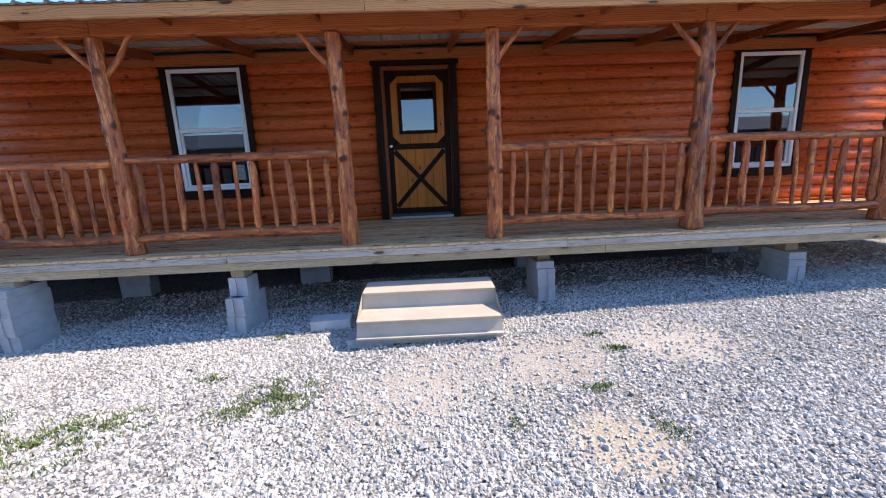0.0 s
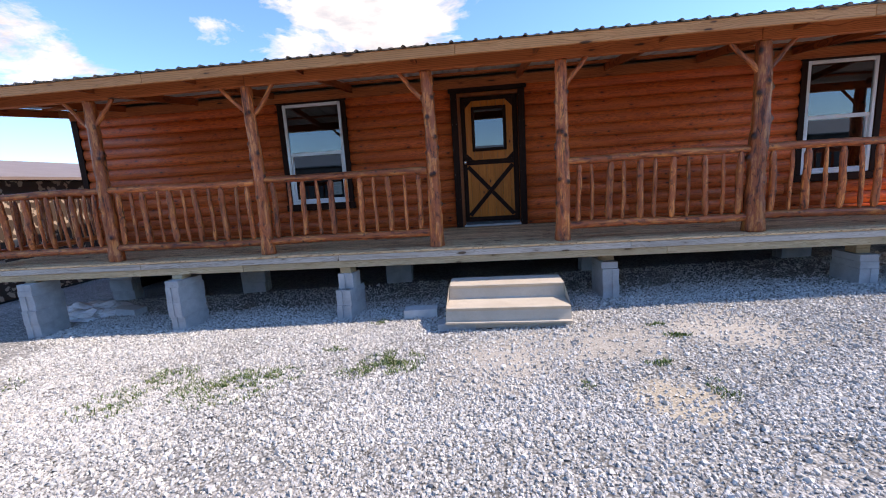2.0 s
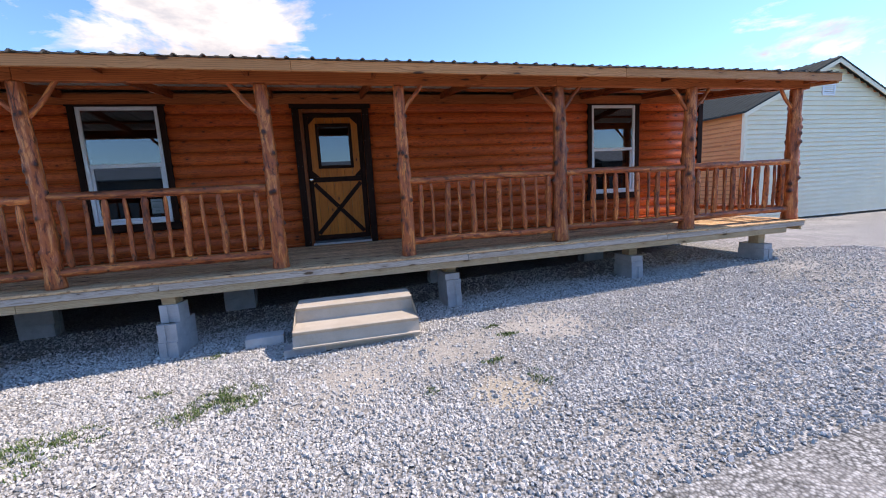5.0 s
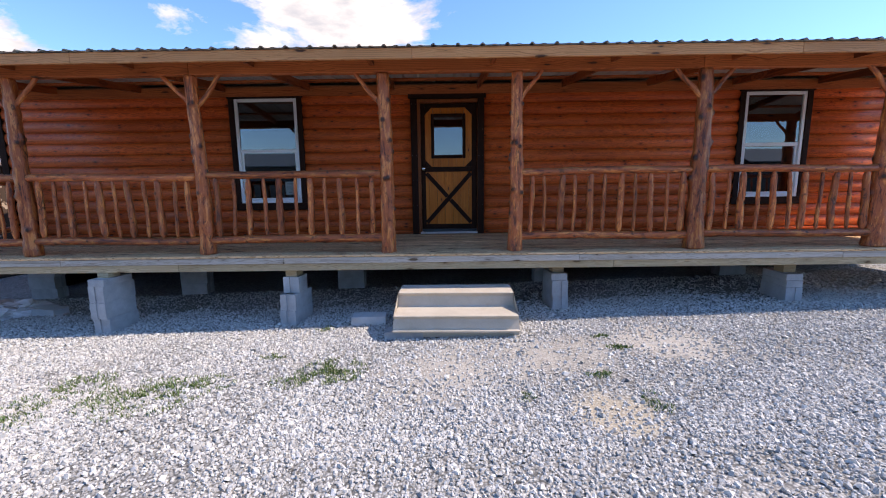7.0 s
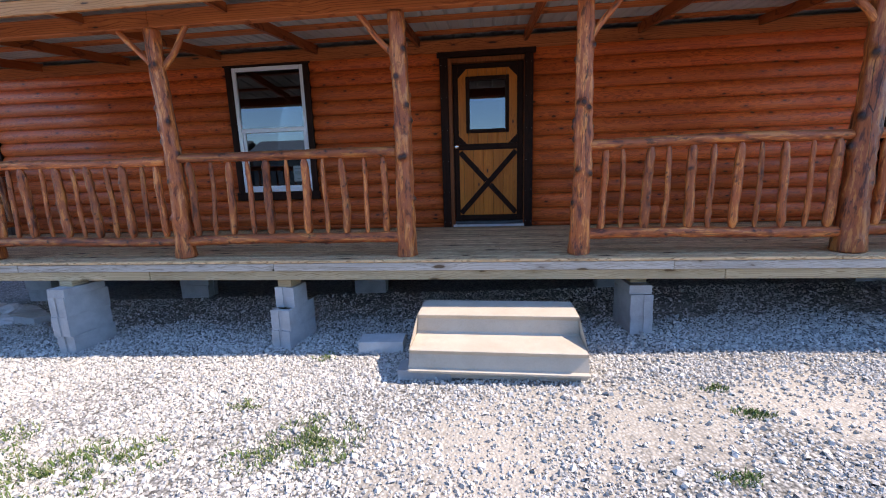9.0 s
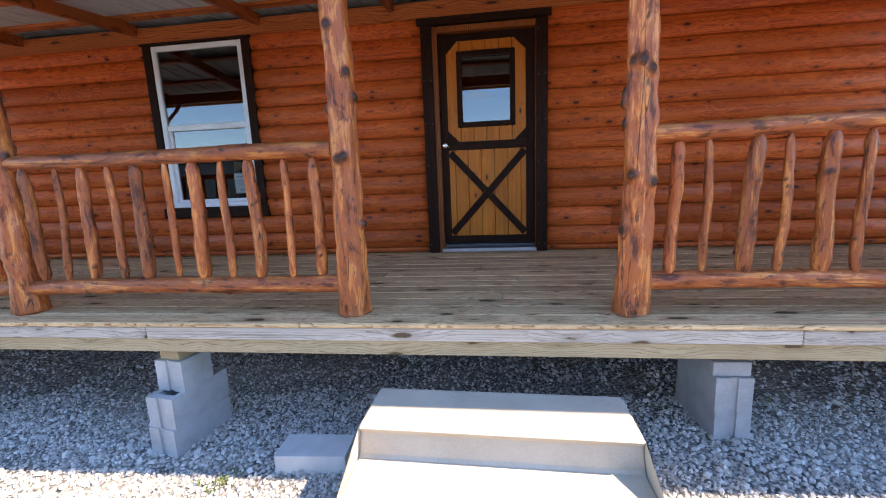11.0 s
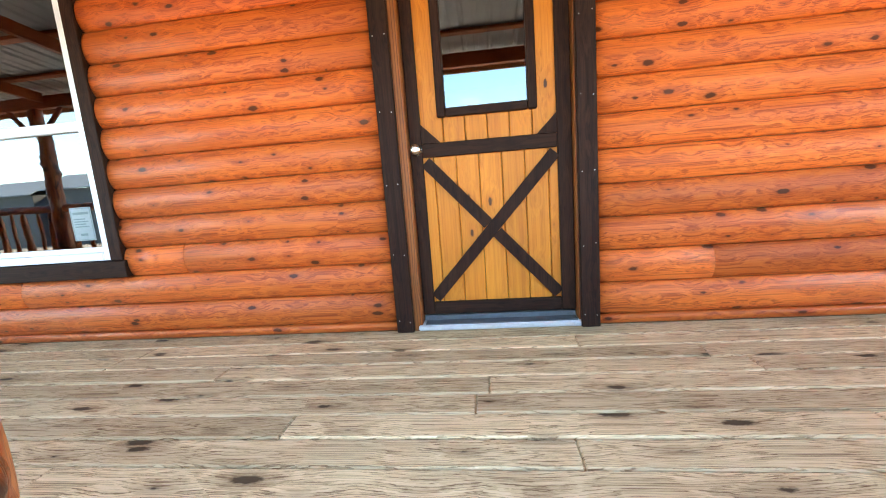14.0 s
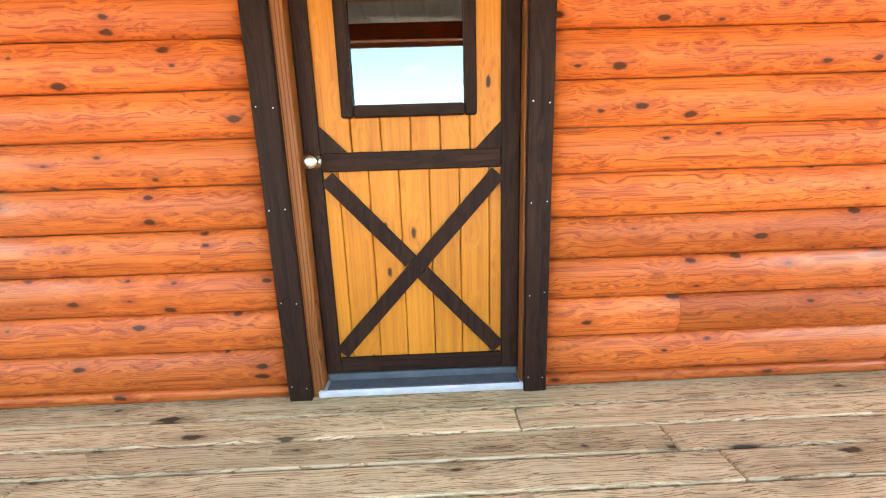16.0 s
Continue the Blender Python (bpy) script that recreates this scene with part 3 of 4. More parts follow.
WIN_Z = (1.28, 2.90)
TRIM_W = 0.085

wall_front = boxes("wall_front", [
    (X0, WINDOWS[0][0], 6.0, 6.1, 0.56, WALL_TOP), (WINDOWS[0][1], -0.53, 6.0, 6.1, 0.56, WALL_TOP), (0.43, WINDOWS[1][0], 6.0, 6.1, 0.56, WALL_TOP),
    (WINDOWS[1][1], X1, 6.0, 6.1, 0.56, WALL_TOP), (-0.53, 0.43, 6.0, 6.1, 2.86, WALL_TOP), (-0.53, 0.43, 6.0, 6.1, 0.56, DECK + 0.002),
    (WINDOWS[0][0], WINDOWS[0][1], 6.0, 6.1, 0.56, WIN_Z[0]), (WINDOWS[0][0], WINDOWS[0][1], 6.0, 6.1, WIN_Z[1], WALL_TOP),
    (WINDOWS[1][0], WINDOWS[1][1], 6.0, 6.1, 0.56, WIN_Z[0]), (WINDOWS[1][0], WINDOWS[1][1], 6.0, 6.1, WIN_Z[1], WALL_TOP)], M_INSIDE)
tagged(wall_front, "red-brown stained log-sided cabin front wall", "wall", kind="structure")
tagged(boxes("wall_left", [(X0, X0 + 0.1, 6.1, 10.3, 0.56, 3.3)], M_SIDING), "red-brown stained end wall of the cabin", "wall", kind="structure")
tagged(boxes("wall_right", [(X1 - 0.1, X1, 6.1, 10.3, 0.56, 3.3)], M_SIDING), "red-brown stained end wall of the cabin", "wall", kind="structure")
tagged(boxes("wall_back", [(X0 + 0.1, X1 - 0.1, 10.2, 10.3, 0.56, 3.3)], M_INSIDE), "plain pine back wall of the cabin", "wall", kind="structure")
tagged(boxes("floor", [(X0 + 0.1, X1 - 0.1, 6.1, 10.2, 0.56, 0.74)], M_INSIDE), "plain pine floor inside the cabin", "floor", kind="structure")
tagged(boxes("ceiling", [(X0 + 0.1, X1 - 0.1, 6.1, 10.2, 3.0, 3.06)], M_INSIDE), "plain pine ceiling inside the cabin", "ceiling", kind="structure")
# black skirting, added to stop light leaking under the cabin from behind
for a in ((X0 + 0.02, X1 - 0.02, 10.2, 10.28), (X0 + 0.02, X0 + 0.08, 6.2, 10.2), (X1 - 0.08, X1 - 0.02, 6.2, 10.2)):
    tagged(boxes("skirting", [(*a, -0.3, 0.556)], M_BLACK), "added black skirting that keeps light out of the cabin's crawl space", "skirting", kind="structure")
for nm, x in (("trim", X0 - 0.012), ("trim", X1 - 0.10)):
    tagged(box(nm, x, x + 0.112, 5.945, 6.02, 0.56, WALL_TOP, M_TRIM), "dark brown corner board of the cabin", "trim", kind="structure")


# ---- cabin: roof over house and porch ----
def roof_z(y):
    """The upper side of the rafters."""
    return 2.855 + 0.11 * (y - 3.72) if y < 8.2 else 2.855 + 0.11 * 4.48 - 0.15 * (y - 8.2)


RX0, RX1, EAVE = -7.42, 7.25, 3.72


def build_roof():
    # ribbed sheet, high ribs every 0.248 m
    prof, x, pitch = [], RX0, 0.248
    while x < RX1 - 0.05:
        prof += [(x, 0.0), (x + 0.018, 0.020), (x + 0.036, 0.020), (x + 0.054, 0.0), (x + 0.12, 0.0), (x + 0.127, 0.006), (x + 0.165, 0.006), (x + 0.172, 0.0)]
        x += pitch
    prof.append((RX1, 0.0))
    rows = (EAVE - 0.025, 5.9, 8.2, 10.6)
    n = len(prof)
    roof = new("roof")
    roof.location = (0, 6, 3.0)
    tagged(roof, "low dark ribbed steel roof over cabin and porch", "roof", kind="structure")
    for nm, lift, mat, flip in (("roof_sheet", 0.042, M_ROOF, False), ("roof_underside", 0.036, M_SOFFIT, True)):
        vs = [(px, y - 6, roof_z(y) + lift + h - 3.0) for y in rows for px, h in prof]
        fs = []
        for j in range(len(rows) - 1):
            for i in range(n - 1):
                q = (j * n + i, j * n + i + 1, (j + 1) * n + i + 1, (j + 1) * n + i)
                fs.append(q[::-1] if flip else q)
        ob = new(nm, mesh_of(nm, vs, fs, mat))
        ob.parent = roof
    # purlins along the house
    for y in (3.80, 4.45, 5.10, 5.75):
        z = roof_z(y)
        box("purlin", RX0 + 0.03, RX1 - 0.03, y - 0.045, y + 0.045, z + 0.003, z + 0.034, M_BEAM, roof)
    xs = [0.43 + 1.31 * i for i in range(-5, 6)] + [RX0 + 0.03, RX1 - 0.03]
    for x in xs:
        ya, yb = 4.135, 5.945
        prism("rafter", [(ya, roof_z(ya) - 0.10), (yb, roof_z(yb) - 0.10), (yb, roof_z(yb)), (ya, roof_z(ya))], x - 0.02, x + 0.02, "x", M_RAFTER, roof)
        prism("rafter_tail", [(EAVE + 0.036, roof_z(EAVE) - 0.06), (4.04, roof_z(4) - 0.075), (4.04, roof_z(4)), (EAVE + 0.036, roof_z(EAVE + 0.03))], x - 0.02, x + 0.02, "x", M_RAFTER, roof)
    # rake boards at the two ends, fascia along the eave in three lengths
    for x in (RX0 - 0.004, RX1 - 0.034):
        prism("rake_board", [(EAVE + 0.04, roof_z(EAVE) - 0.10), (10.5, roof_z(10.5) - 0.10), (8.2, roof_z(8.2) - 0.10), (8.2, roof_z(8.2) + 0.03), (10.5, roof_z(10.5) + 0.03), (EAVE + 0.04, roof_z(EAVE) + 0.03)][0:1]
              + [(8.2, roof_z(8.2) - 0.10), (8.2, roof_z(8.2) + 0.03), (EAVE + 0.04, roof_z(EAVE) + 0.03)], x, x + 0.038, "x", M_FASCIA, roof)
    for a, b in ((RX0, -3.90), (-3.897, -0.42), (-0.417, 3.52), (3.523, RX1)):
        box("fascia_board", a, b, EAVE, EAVE + 0.035, 2.780, 2.886, M_FASCIA, roof)
    # front beam on the posts
    for a, b in ((-7.30, -2.9), (-2.897, 2.74), (2.743, 7.12)):
        box("beam", a, b, 4.045, 4.13, 2.745, 2.876, M_BEAM, roof, 0.006)
    box("ledger_board", X0, X1, 5.925, 5.96, 2.925, 3.065, M_BEAM, roof)


build_roof()


# ---- cabin: door ----
def build_door():
    door = new("door_1")
    door.location = (-0.03, 6.0, DECK)
    tagged(door, "closed honey pine crossbuck door with dark brown rails and a square pane", "door", kind="structure")
    fy = 6.045  # face of the slab
    xa, xb = -0.475, 0.415
    za, zb = 0.825, 2.80
    gx0, gx1, gz0, gz1 = -0.262, 0.190, 2.005, 2.60
    # tongued planks, cut away for the pane
    edges = [xa + (xb - xa) * i / 7 for i in range(8)]
    for p, q in zip(edges, edges[1:]):
        box("plank", p + 0.0015, q - 0.0015, fy, fy + 0.035, za, 1.78, M_DOOR, door, 0.004)
    # beside the pane one wide board each, short planks under and over it
    box("plank", xa, gx0 - 0.022, fy, fy + 0.035, 1.783, zb, M_DOOR, door, 0.004)
    box("plank", gx1 + 0.022, xb, fy, fy + 0.035, 1.783, zb, M_DOOR, door, 0.004)
    for k in range(4):
        p = gx0 - 0.019 + (gx1 - gx0 + 0.038) * k / 4
        q = p + (gx1 - gx0 + 0.038) / 4
        box("plank", p + 0.0015, q - 0.0015, fy, fy + 0.035, 1.783, gz0 - 0.012, M_DOOR, door, 0.004)
        box("plank", p + 0.0015, q - 0.0015, fy, fy + 0.035, gz1 + 0.012, zb, M_DOOR, door, 0.004)
    ry0, ry1 = fy - 0.02, fy - 0.001
    box("stile", xa, xa + 0.068, ry0, ry1, za, zb, M_TRIM, door)
    box("stile", xb - 0.078, xb, ry0, ry1, za, zb, M_TRIM, door)
    ia, ib = xa + 0.069, xb - 0.079
    box("rail", ia, ib, ry0, ry1, za, za + 0.075, M_TRIM_X, door)
    box("rail", ia, ib, ry0, ry1, 1.745, 1.822, M_TRIM_X, door)
    box("rail", ia, ib, ry0, ry1, zb - 0.06, zb, M_TRIM_X, door)
    # corner gussets of the upper panel
    g = 0.105
    for cx, sx in ((ia, 1), (ib, -1)):
        for cz, sz in ((1.823, 1), (zb - 0.061, -1)):
            prism("gusset", [(cx, cz), (cx + sx * g, cz), (cx, cz + sz * g)], ry0, ry1, "y", M_TRIM, door)
    # the cross
    def brace(p, q, w, y0, y1):
        d = (Vector(q) - Vector(p)).normalized()
        o = Vector((-d.y, d.x)) * w / 2
        p, q = Vector(p), Vector(q)
        prism("cross_brace", [tuple(p - o), tuple(q - o), tuple(q + o), tuple(p + o)], y0, y1, "y", M_TRIM, door)
    c = (ia + ib) / 2, (0.90 + 1.745) / 2
    lo, hi = 0.925, 1.72
    brace((ia + 0.012, lo), (ib - 0.012, hi), 0.066, ry0, ry1)
    brace((ia + 0.012, hi), (c[0] - 0.024, c[1] + 0.026), 0.066, ry0 + 0.002, ry1)
    brace((c[0] + 0.024, c[1] - 0.026), (ib - 0.012, lo), 0.066, ry0 + 0.002, ry1)
    # pane and its frame
    fw = 0.048
    for x0, x1, z0, z1 in ((gx0 - fw, gx0, gz0 - fw, gz1 + fw), (gx1, gx1 + fw, gz0 - fw, gz1 + fw)):
        box("pane_frame", x0, x1, fy - 0.024, fy + 0.04, z0, z1, M_TRIM, door, 0.006)
    for z0, z1 in ((gz0 - fw, gz0), (gz1, gz1 + fw)):
        box("pane_frame", gx0 + 0.001, gx1 - 0.001, fy - 0.024, fy + 0.04, z0, z1, M_TRIM_X, door, 0.006)
    pane = box("glass_pane", gx0, gx1, fy + 0.012, fy + 0.016, gz0, gz1, M_GLASS, door, 0.0)
    pane.visible_shadow = False
    # knob
    bm = bmesh.new()
    prof = ((0.0, 0.0), (0.033, 0.0), (0.033, 0.006), (0.014, 0.010), (0.013, 0.030), (0.027, 0.036), (0.031, 0.050), (0.026, 0.062), (0.010, 0.066), (0.0, 0.066))
    rings = [[bm.verts.new((r * math.cos(a), -h, r * math.sin(a))) for a in [2 * math.pi * i / 20 for i in range(20)]] for r, h in prof[1:-1]]
    for p, q in zip(rings, rings[1:]):
        for i in range(20):
            bm.faces.new((p[i], p[(i + 1) % 20], q[(i + 1) % 20], q[i]))
    bm.faces.new(rings[-1])
    me = bpy.data.meshes.new("knob")
    bm.to_mesh(me)
    bm.free()
    me.materials.append(M_KNOB)
    me.polygons.foreach_set("use_smooth", [True] * len(me.polygons))
    kn = new("knob", me)
    kn.parent = door
    kn.location = Vector((-0.437, ry0, 1.79)) - door.location
    tagged(kn, "round satin nickel knob")
    # jambs, trim, threshold
    for x0, x1 in ((-0.53, -0.478), (0.418, 0.43)):
        box("jamb", x0, x1, 5.962, 6.1, DECK, 2.858, M_JAMB, door)
    box("jamb", -0.477, 0.417, 5.962, 6.1, 2.806, 2.858, M_JAMB, door)
    box("casing", DOOR_X[0], DOOR_X[0] + 0.10, 5.932, 5.998, DECK + 0.002, 2.862, M_TRIM, door)
    box("casing", DOOR_X[1] - 0.10, DOOR_X[1], 5.932, 5.998, DECK + 0.002, 2.862, M_TRIM, door)
    box("head_casing", DOOR_X[0] - 0.03, DOOR_X[1] + 0.03, 5.926, 5.998, 2.864, 2.965, M_TRIM_X, door)
    box("threshold", -0.50, 0.44, 5.945, 6.10, DECK + 0.004, 0.782, M_STEEL, door, 0.008)
    box("threshold_insert", -0.46, 0.41, 5.955, 6.03, 0.778, 0.788, M_DARKSTEEL, door, 0.004)
    box("sill_lip", -0.476, 0.416, 6.032, 6.09, 0.779, 0.815, M_DARKSTEEL, door, 0.006)
    rng = random.Random(5)
    vs, fs = [], []
    for cx in (DOOR_X[0] + 0.018, DOOR_X[0] + 0.082, DOOR_X[1] - 0.082, DOOR_X[1] - 0.018):
        for k in range(6):
            z = 0.82 + 0.39 * k + rng.uniform(-0.01, 0.01)
            n0 = len(vs)
            vs += [(cx + 0.003 * math.cos(a), 5.931, z + 0.003 * math.sin(a)) for a in [math.pi / 4 * i for i in range(8)]]
            fs.append([n0 + i for i in range(8)][::-1])
    nails = new("nail_heads", mesh_of("nail_heads", vs, fs, M_NAIL))
    nails.parent = door
    nails.location = -door.location


build_door()


# ---- cabin: windows ----
def build_window(name, wx0, wx1, sticker):
    z0, z1 = WIN_Z
    win = new(name)
    win.location = ((wx0 + wx1) / 2, 6.0, z0)
    tagged(win, "closed white vinyl single-hung window with dark brown wood trim", "window", kind="structure")
    f = 0.05
    ya, yb = 5.952, 6.06
    box("frame", wx0, wx0 + f, ya, yb, z0, z1, M_VINYL, win, 0.006)
    box("frame", wx1 - f, wx1, ya, yb, z0, z1, M_VINYL, win, 0.006)
    box("frame", wx0 + f + 0.001, wx1 - f - 0.001, ya, yb, z1 - f, z1, M_VINYL, win, 0.006)
    box("sill", wx0 + f + 0.001, wx1 - f - 0.001, ya - 0.004, yb, z0, z0 + f, M_VINYL, win, 0.006)
    zm = (z0 + z1) / 2 + 0.01
    box("meeting_rail", wx0 + f + 0.001, wx1 - f - 0.001, ya + 0.012, yb - 0.02, zm - 0.028, zm + 0.028, M_VINYL, win, 0.005)
    s = 0.032
    for a, b in ((wx0 + f + 0.001, wx0 + f + s), (wx1 - f - s, wx1 - f - 0.001)):
        box("sash", a, b, ya + 0.03, yb - 0.02, z0 + f + 0.001, zm - 0.029, M_VINYL, win, 0.005)
    box("sash", wx0 + f + s + 0.001, wx1 - f - s - 0.001, ya + 0.03, yb - 0.02, z0 + f + 0.001, z0 + f + s, M_VINYL, win, 0.005)
    for a, b, p, q, y in ((wx0 + f, wx1 - f, zm + 0.027, z1 - f, ya + 0.022), (wx0 + f + s, wx1 - f - s, z0 + f + s, zm - 0.028, ya + 0.045)):
        pane = box("glass_pane", a, b, y, y + 0.004, p, q, M_GLASS, win, 0.0)
        pane.visible_shadow = False
    t = TRIM_W
    box("casing", wx0 - t, wx0 - 0.002, 5.94, 5.998, z0 - 0.002, z1 + 0.002, M_TRIM, win)
    box("casing", wx1 + 0.002, wx1 + t, 5.94, 5.998, z0 - 0.002, z1 + 0.002, M_TRIM, win)
    box("casing", wx0 - t - 0.02, wx1 + t + 0.02, 5.93, 5.998, z1 + 0.004, z1 + 0.10, M_TRIM_X, win)
    box("casing", wx0 - t - 0.02, wx1 + t + 0.02, 5.93, 5.998, z0 - 0.11, z0 - 0.004, M_TRIM_X, win)
    if sticker:
        x, z, y = wx1 - f - s - 0.19, z0 + 0.13, ya + 0.0435
        lab = box("sticker", x, x + 0.15, y - 0.001, y, z, z + 0.21, M_STICKER, win, 0.0)
        tagged(lab, "white printed energy label")
        bars = [(x + 0.02, x + 0.13, z + 0.165, z + 0.180)] + [(x + 0.02, x + 0.12 - 0.02 * (i % 2), z + 0.085 + 0.016 * i, z + 0.092 + 0.016 * i) for i in range(4)] + [(x + 0.05, x + 0.10, z + 0.03, z + 0.045)]
        edge = [(x + 0.005, x + 0.145, z + 0.004, z + 0.008), (x + 0.005, x + 0.145, z + 0.202, z + 0.206), (x + 0.005, x + 0.009, z + 0.008, z + 0.202), (x + 0.141, x + 0.145, z + 0.008, z + 0.202)]
        boxes("print", [(a, b, y - 0.0018, y - 0.0011, p, q) for a, b, p, q in bars + edge], M_INK, 0.0, win)


build_window("window_1", *WINDOWS[0], True)
build_window("window_2", *WINDOWS[1], False)


# ---- porch floor frame ----
deck = new("porch_deck")
deck.location = (0, 4.9, 0.6)
tagged(deck, "weathered grey plank porch deck on treated joists", "deck", kind="structure")
DX0, DX1, DY0 = -7.14, 7.04, 3.92
for a, b in ((DX0 + 0.01, -4.52), (-4.517, -1.95), (-1.947, 1.42), (1.423, 4.4), (4.403, DX1 - 0.01)):
    box("rim_joist", a, b, DY0 + 0.008, DY0 + 0.046, 0.645, 0.714, M_RIMGREY, deck)
for a, b in ((DX0 + 0.06, -3.18), (-3.177, 1.82), (1.823, DX1 - 0.35)):
    box("skid", a, b, DY0 + 0.03, DY0 + 0.13, 0.560, 0.643, M_RIM, deck)
box("skid", DX0 + 0.06, DX1 - 0.06, 5.55, 5.65, 0.50, 0.680, M_RIM, deck)
for x in (DX0 + 0.01, DX1 - 0.048):
    box("end_joist", x, x + 0.038, DY0 + 0.05, 5.99, 0.58, 0.714, M_RIM, deck)
for i in range(24):
    x = DX0 + 0.3 + i * 0.59
    box("joist", x, x + 0.038, DY0 + 0.15, 5.99, 0.645, 0.714, M_RIM, deck)


# ---- posts ----
POSTS = (-6.99, -4.965, -2.90, -0.772, 0.712, 2.795, 4.905, 6.92)
RADII = ((0.085, 0.070), (0.082, 0.062), (0.078, 0.060), (0.076, 0.066), (0.076, 0.060), (0.100, 0.072), (0.098, 0.075), (0.100, 0.080))
PY = 4.10
for i, (x, (ra, rb)) in enumerate(zip(POSTS, RADII)):
    post = new("porch_post")
    post.location = (x, PY, DECK - 0.002)
    tagged(post, "knotty orange-brown peeled log porch post standing on the deck", "post", "porch posts")
    big = i in (3, 4)
    trunk = new("trunk", log_mesh("trunk", 2.745 - DECK + 0.004, ra, rb, 100 + i, M_POST, bend=0.008, lump=0.10, knots=22 if big else 16, sides=52 if big else 28, step=0.012 if big else 0.022, flare=0.012, lobes=0.06 if big else 0.03, burl=0.42))
    trunk.parent = post
    for side in (-1, 1):
        if (side < 0 and i in (0, 4)) or (side > 0 and i in (3, 7)):
            continue
        p = Vector((side * rb * 0.5, 0, 1.68))
        q = Vector((side * (0.33 if i != 4 else 0.27), 0.0, 2.015))
        br = new("brace", log_mesh("brace", (q - p).length, 0.027, 0.024, 300 + i * 2 + side, M_POST, bend=0.008, knots=2, sides=10))
        br.parent = post
        br.matrix_basis = aim(p, q)


# ---- railings ----
def railing(p, q, seed, count):
    """A log railing from p to q: two rails and whittled balusters, thick and thin by turns."""
    rng = random.Random(seed)
    p, q = Vector((*p, DECK)), Vector((*q, DECK))
    length = (q - p).length
    d = (q - p) / length
    rail = new("log_railing")
    rail.matrix_basis = Matrix.Translation(p) @ pose(0, 0, 0, 0, 0, math.degrees(math.atan2(d.y, d.x)))
    tagged(rail, "rustic orange-brown log railing with uneven whittled balusters on the porch", "railing", "porch railings")
    for nm, z, r, s in (("top_rail", 0.905, 0.042, 1), ("bottom_rail", 0.165, 0.046, 2)):
        ob = new(nm, log_mesh(nm, length, r * rng.uniform(0.94, 1.06), r * rng.uniform(0.94, 1.06), seed * 10 + s, M_POST, bend=0.009, lump=0.10, knots=14, sides=18, step=0.025, burl=0.22))
        ob.parent = rail
        ob.matrix_basis = aim((0, 0, z), (length, 0, z))
    for i in range(count):
        x = length * (i + 0.62) / (count + 0.24) + rng.uniform(-0.012, 0.012)
        r = rng.uniform(0.029, 0.037) if i % 2 == 0 else rng.uniform(0.018, 0.023)
        a = (x + rng.uniform(-0.008, 0.008), rng.uniform(-0.006, 0.006), 0.192)
        b = (x + rng.uniform(-0.015, 0.015), rng.uniform(-0.006, 0.006), 0.885)
        ob = new("baluster", log_mesh("baluster", (Vector(b) - Vector(a)).length, r * 1.05, r * 0.95, seed * 100 + i, M_POST, bend=0.006, lump=0.16, knots=8, sides=16, step=0.016, taper=0.55, burl=0.35))
        ob.parent = rail
        ob.matrix_basis = aim(a, b)
    return rail


for i, (a, b) in enumerate(zip(POSTS, POSTS[1:])):
    if i == 3:
        continue
    railing((a + RADII[i][0] * 0.72, PY), (b - RADII[i + 1][0] * 0.72, PY), 11 + i, 11)
railing((POSTS[0] - 0.01, PY + 0.07), (POSTS[0] - 0.01, 5.94), 21, 9)
railing((POSTS[-1] + 0.01, PY + 0.07), (POSTS[-1] + 0.01, 5.94), 22, 9)


# ---- concrete blocks under the porch ----
def block_mesh(w, d, h, cores=True):
    """A hollow masonry block, long side along y, with two cores open upwards and scored ends."""
    t = 0.032
    parts = [(-w / 2, w / 2, -d / 2, -d / 2 + t), (-w / 2, w / 2, d / 2 - t, d / 2), (-w / 2, -w / 2 + t, -d / 2 + t, d / 2 - t), (w / 2 - t, w / 2, -d / 2 + t, d / 2 - t), (-w / 2 + t, w / 2 - t, -t / 2, t / 2)]
    if not cores:
        parts = [(-w / 2, w / 2, -d / 2, d / 2)]
    vs, fs = [], []
    for x0, x1, y0, y1 in parts:
        v, f = block_data(x1 - x0, y1 - y0, h, 0.003 if not cores else 0.0)
        n0 = len(vs)
        vs += [p + Vector(((x0 + x1) / 2, (y0 + y1) / 2, h / 2)) for p in v]
        fs += [[i + n0 for i in g] for g in f]
    if cores:  # raised shells either side of the groove in each end
        for s in (-1, 1):
            for e in (-1, 1):
                v, f = block_data(w * 0.40, 0.012, h, 0.0)
                n0 = len(vs)
                vs += [p + Vector((s * w * 0.295, e * (d / 2 + 0.006), h / 2)) for p in v]
                fs += [[i + n0 for i in g] for g in f]
    return mesh_of("block", vs, fs, M_BLOCK)


BLOCK = block_mesh(0.193, 0.39, 0.190)
HALF = block_mesh(0.193, 0.193, 0.190)
CAP = block_mesh(0.193, 0.39, 0.080, False)
LOOSE = block_mesh(0.193, 0.39, 0.105, False)
LOOSE.materials[0] = mottled("pale_concrete_block", (0.46, 0.47, 0.46), (0.60, 0.61, 0.60), 7, 160, 0.9, 0.6, 0.003)


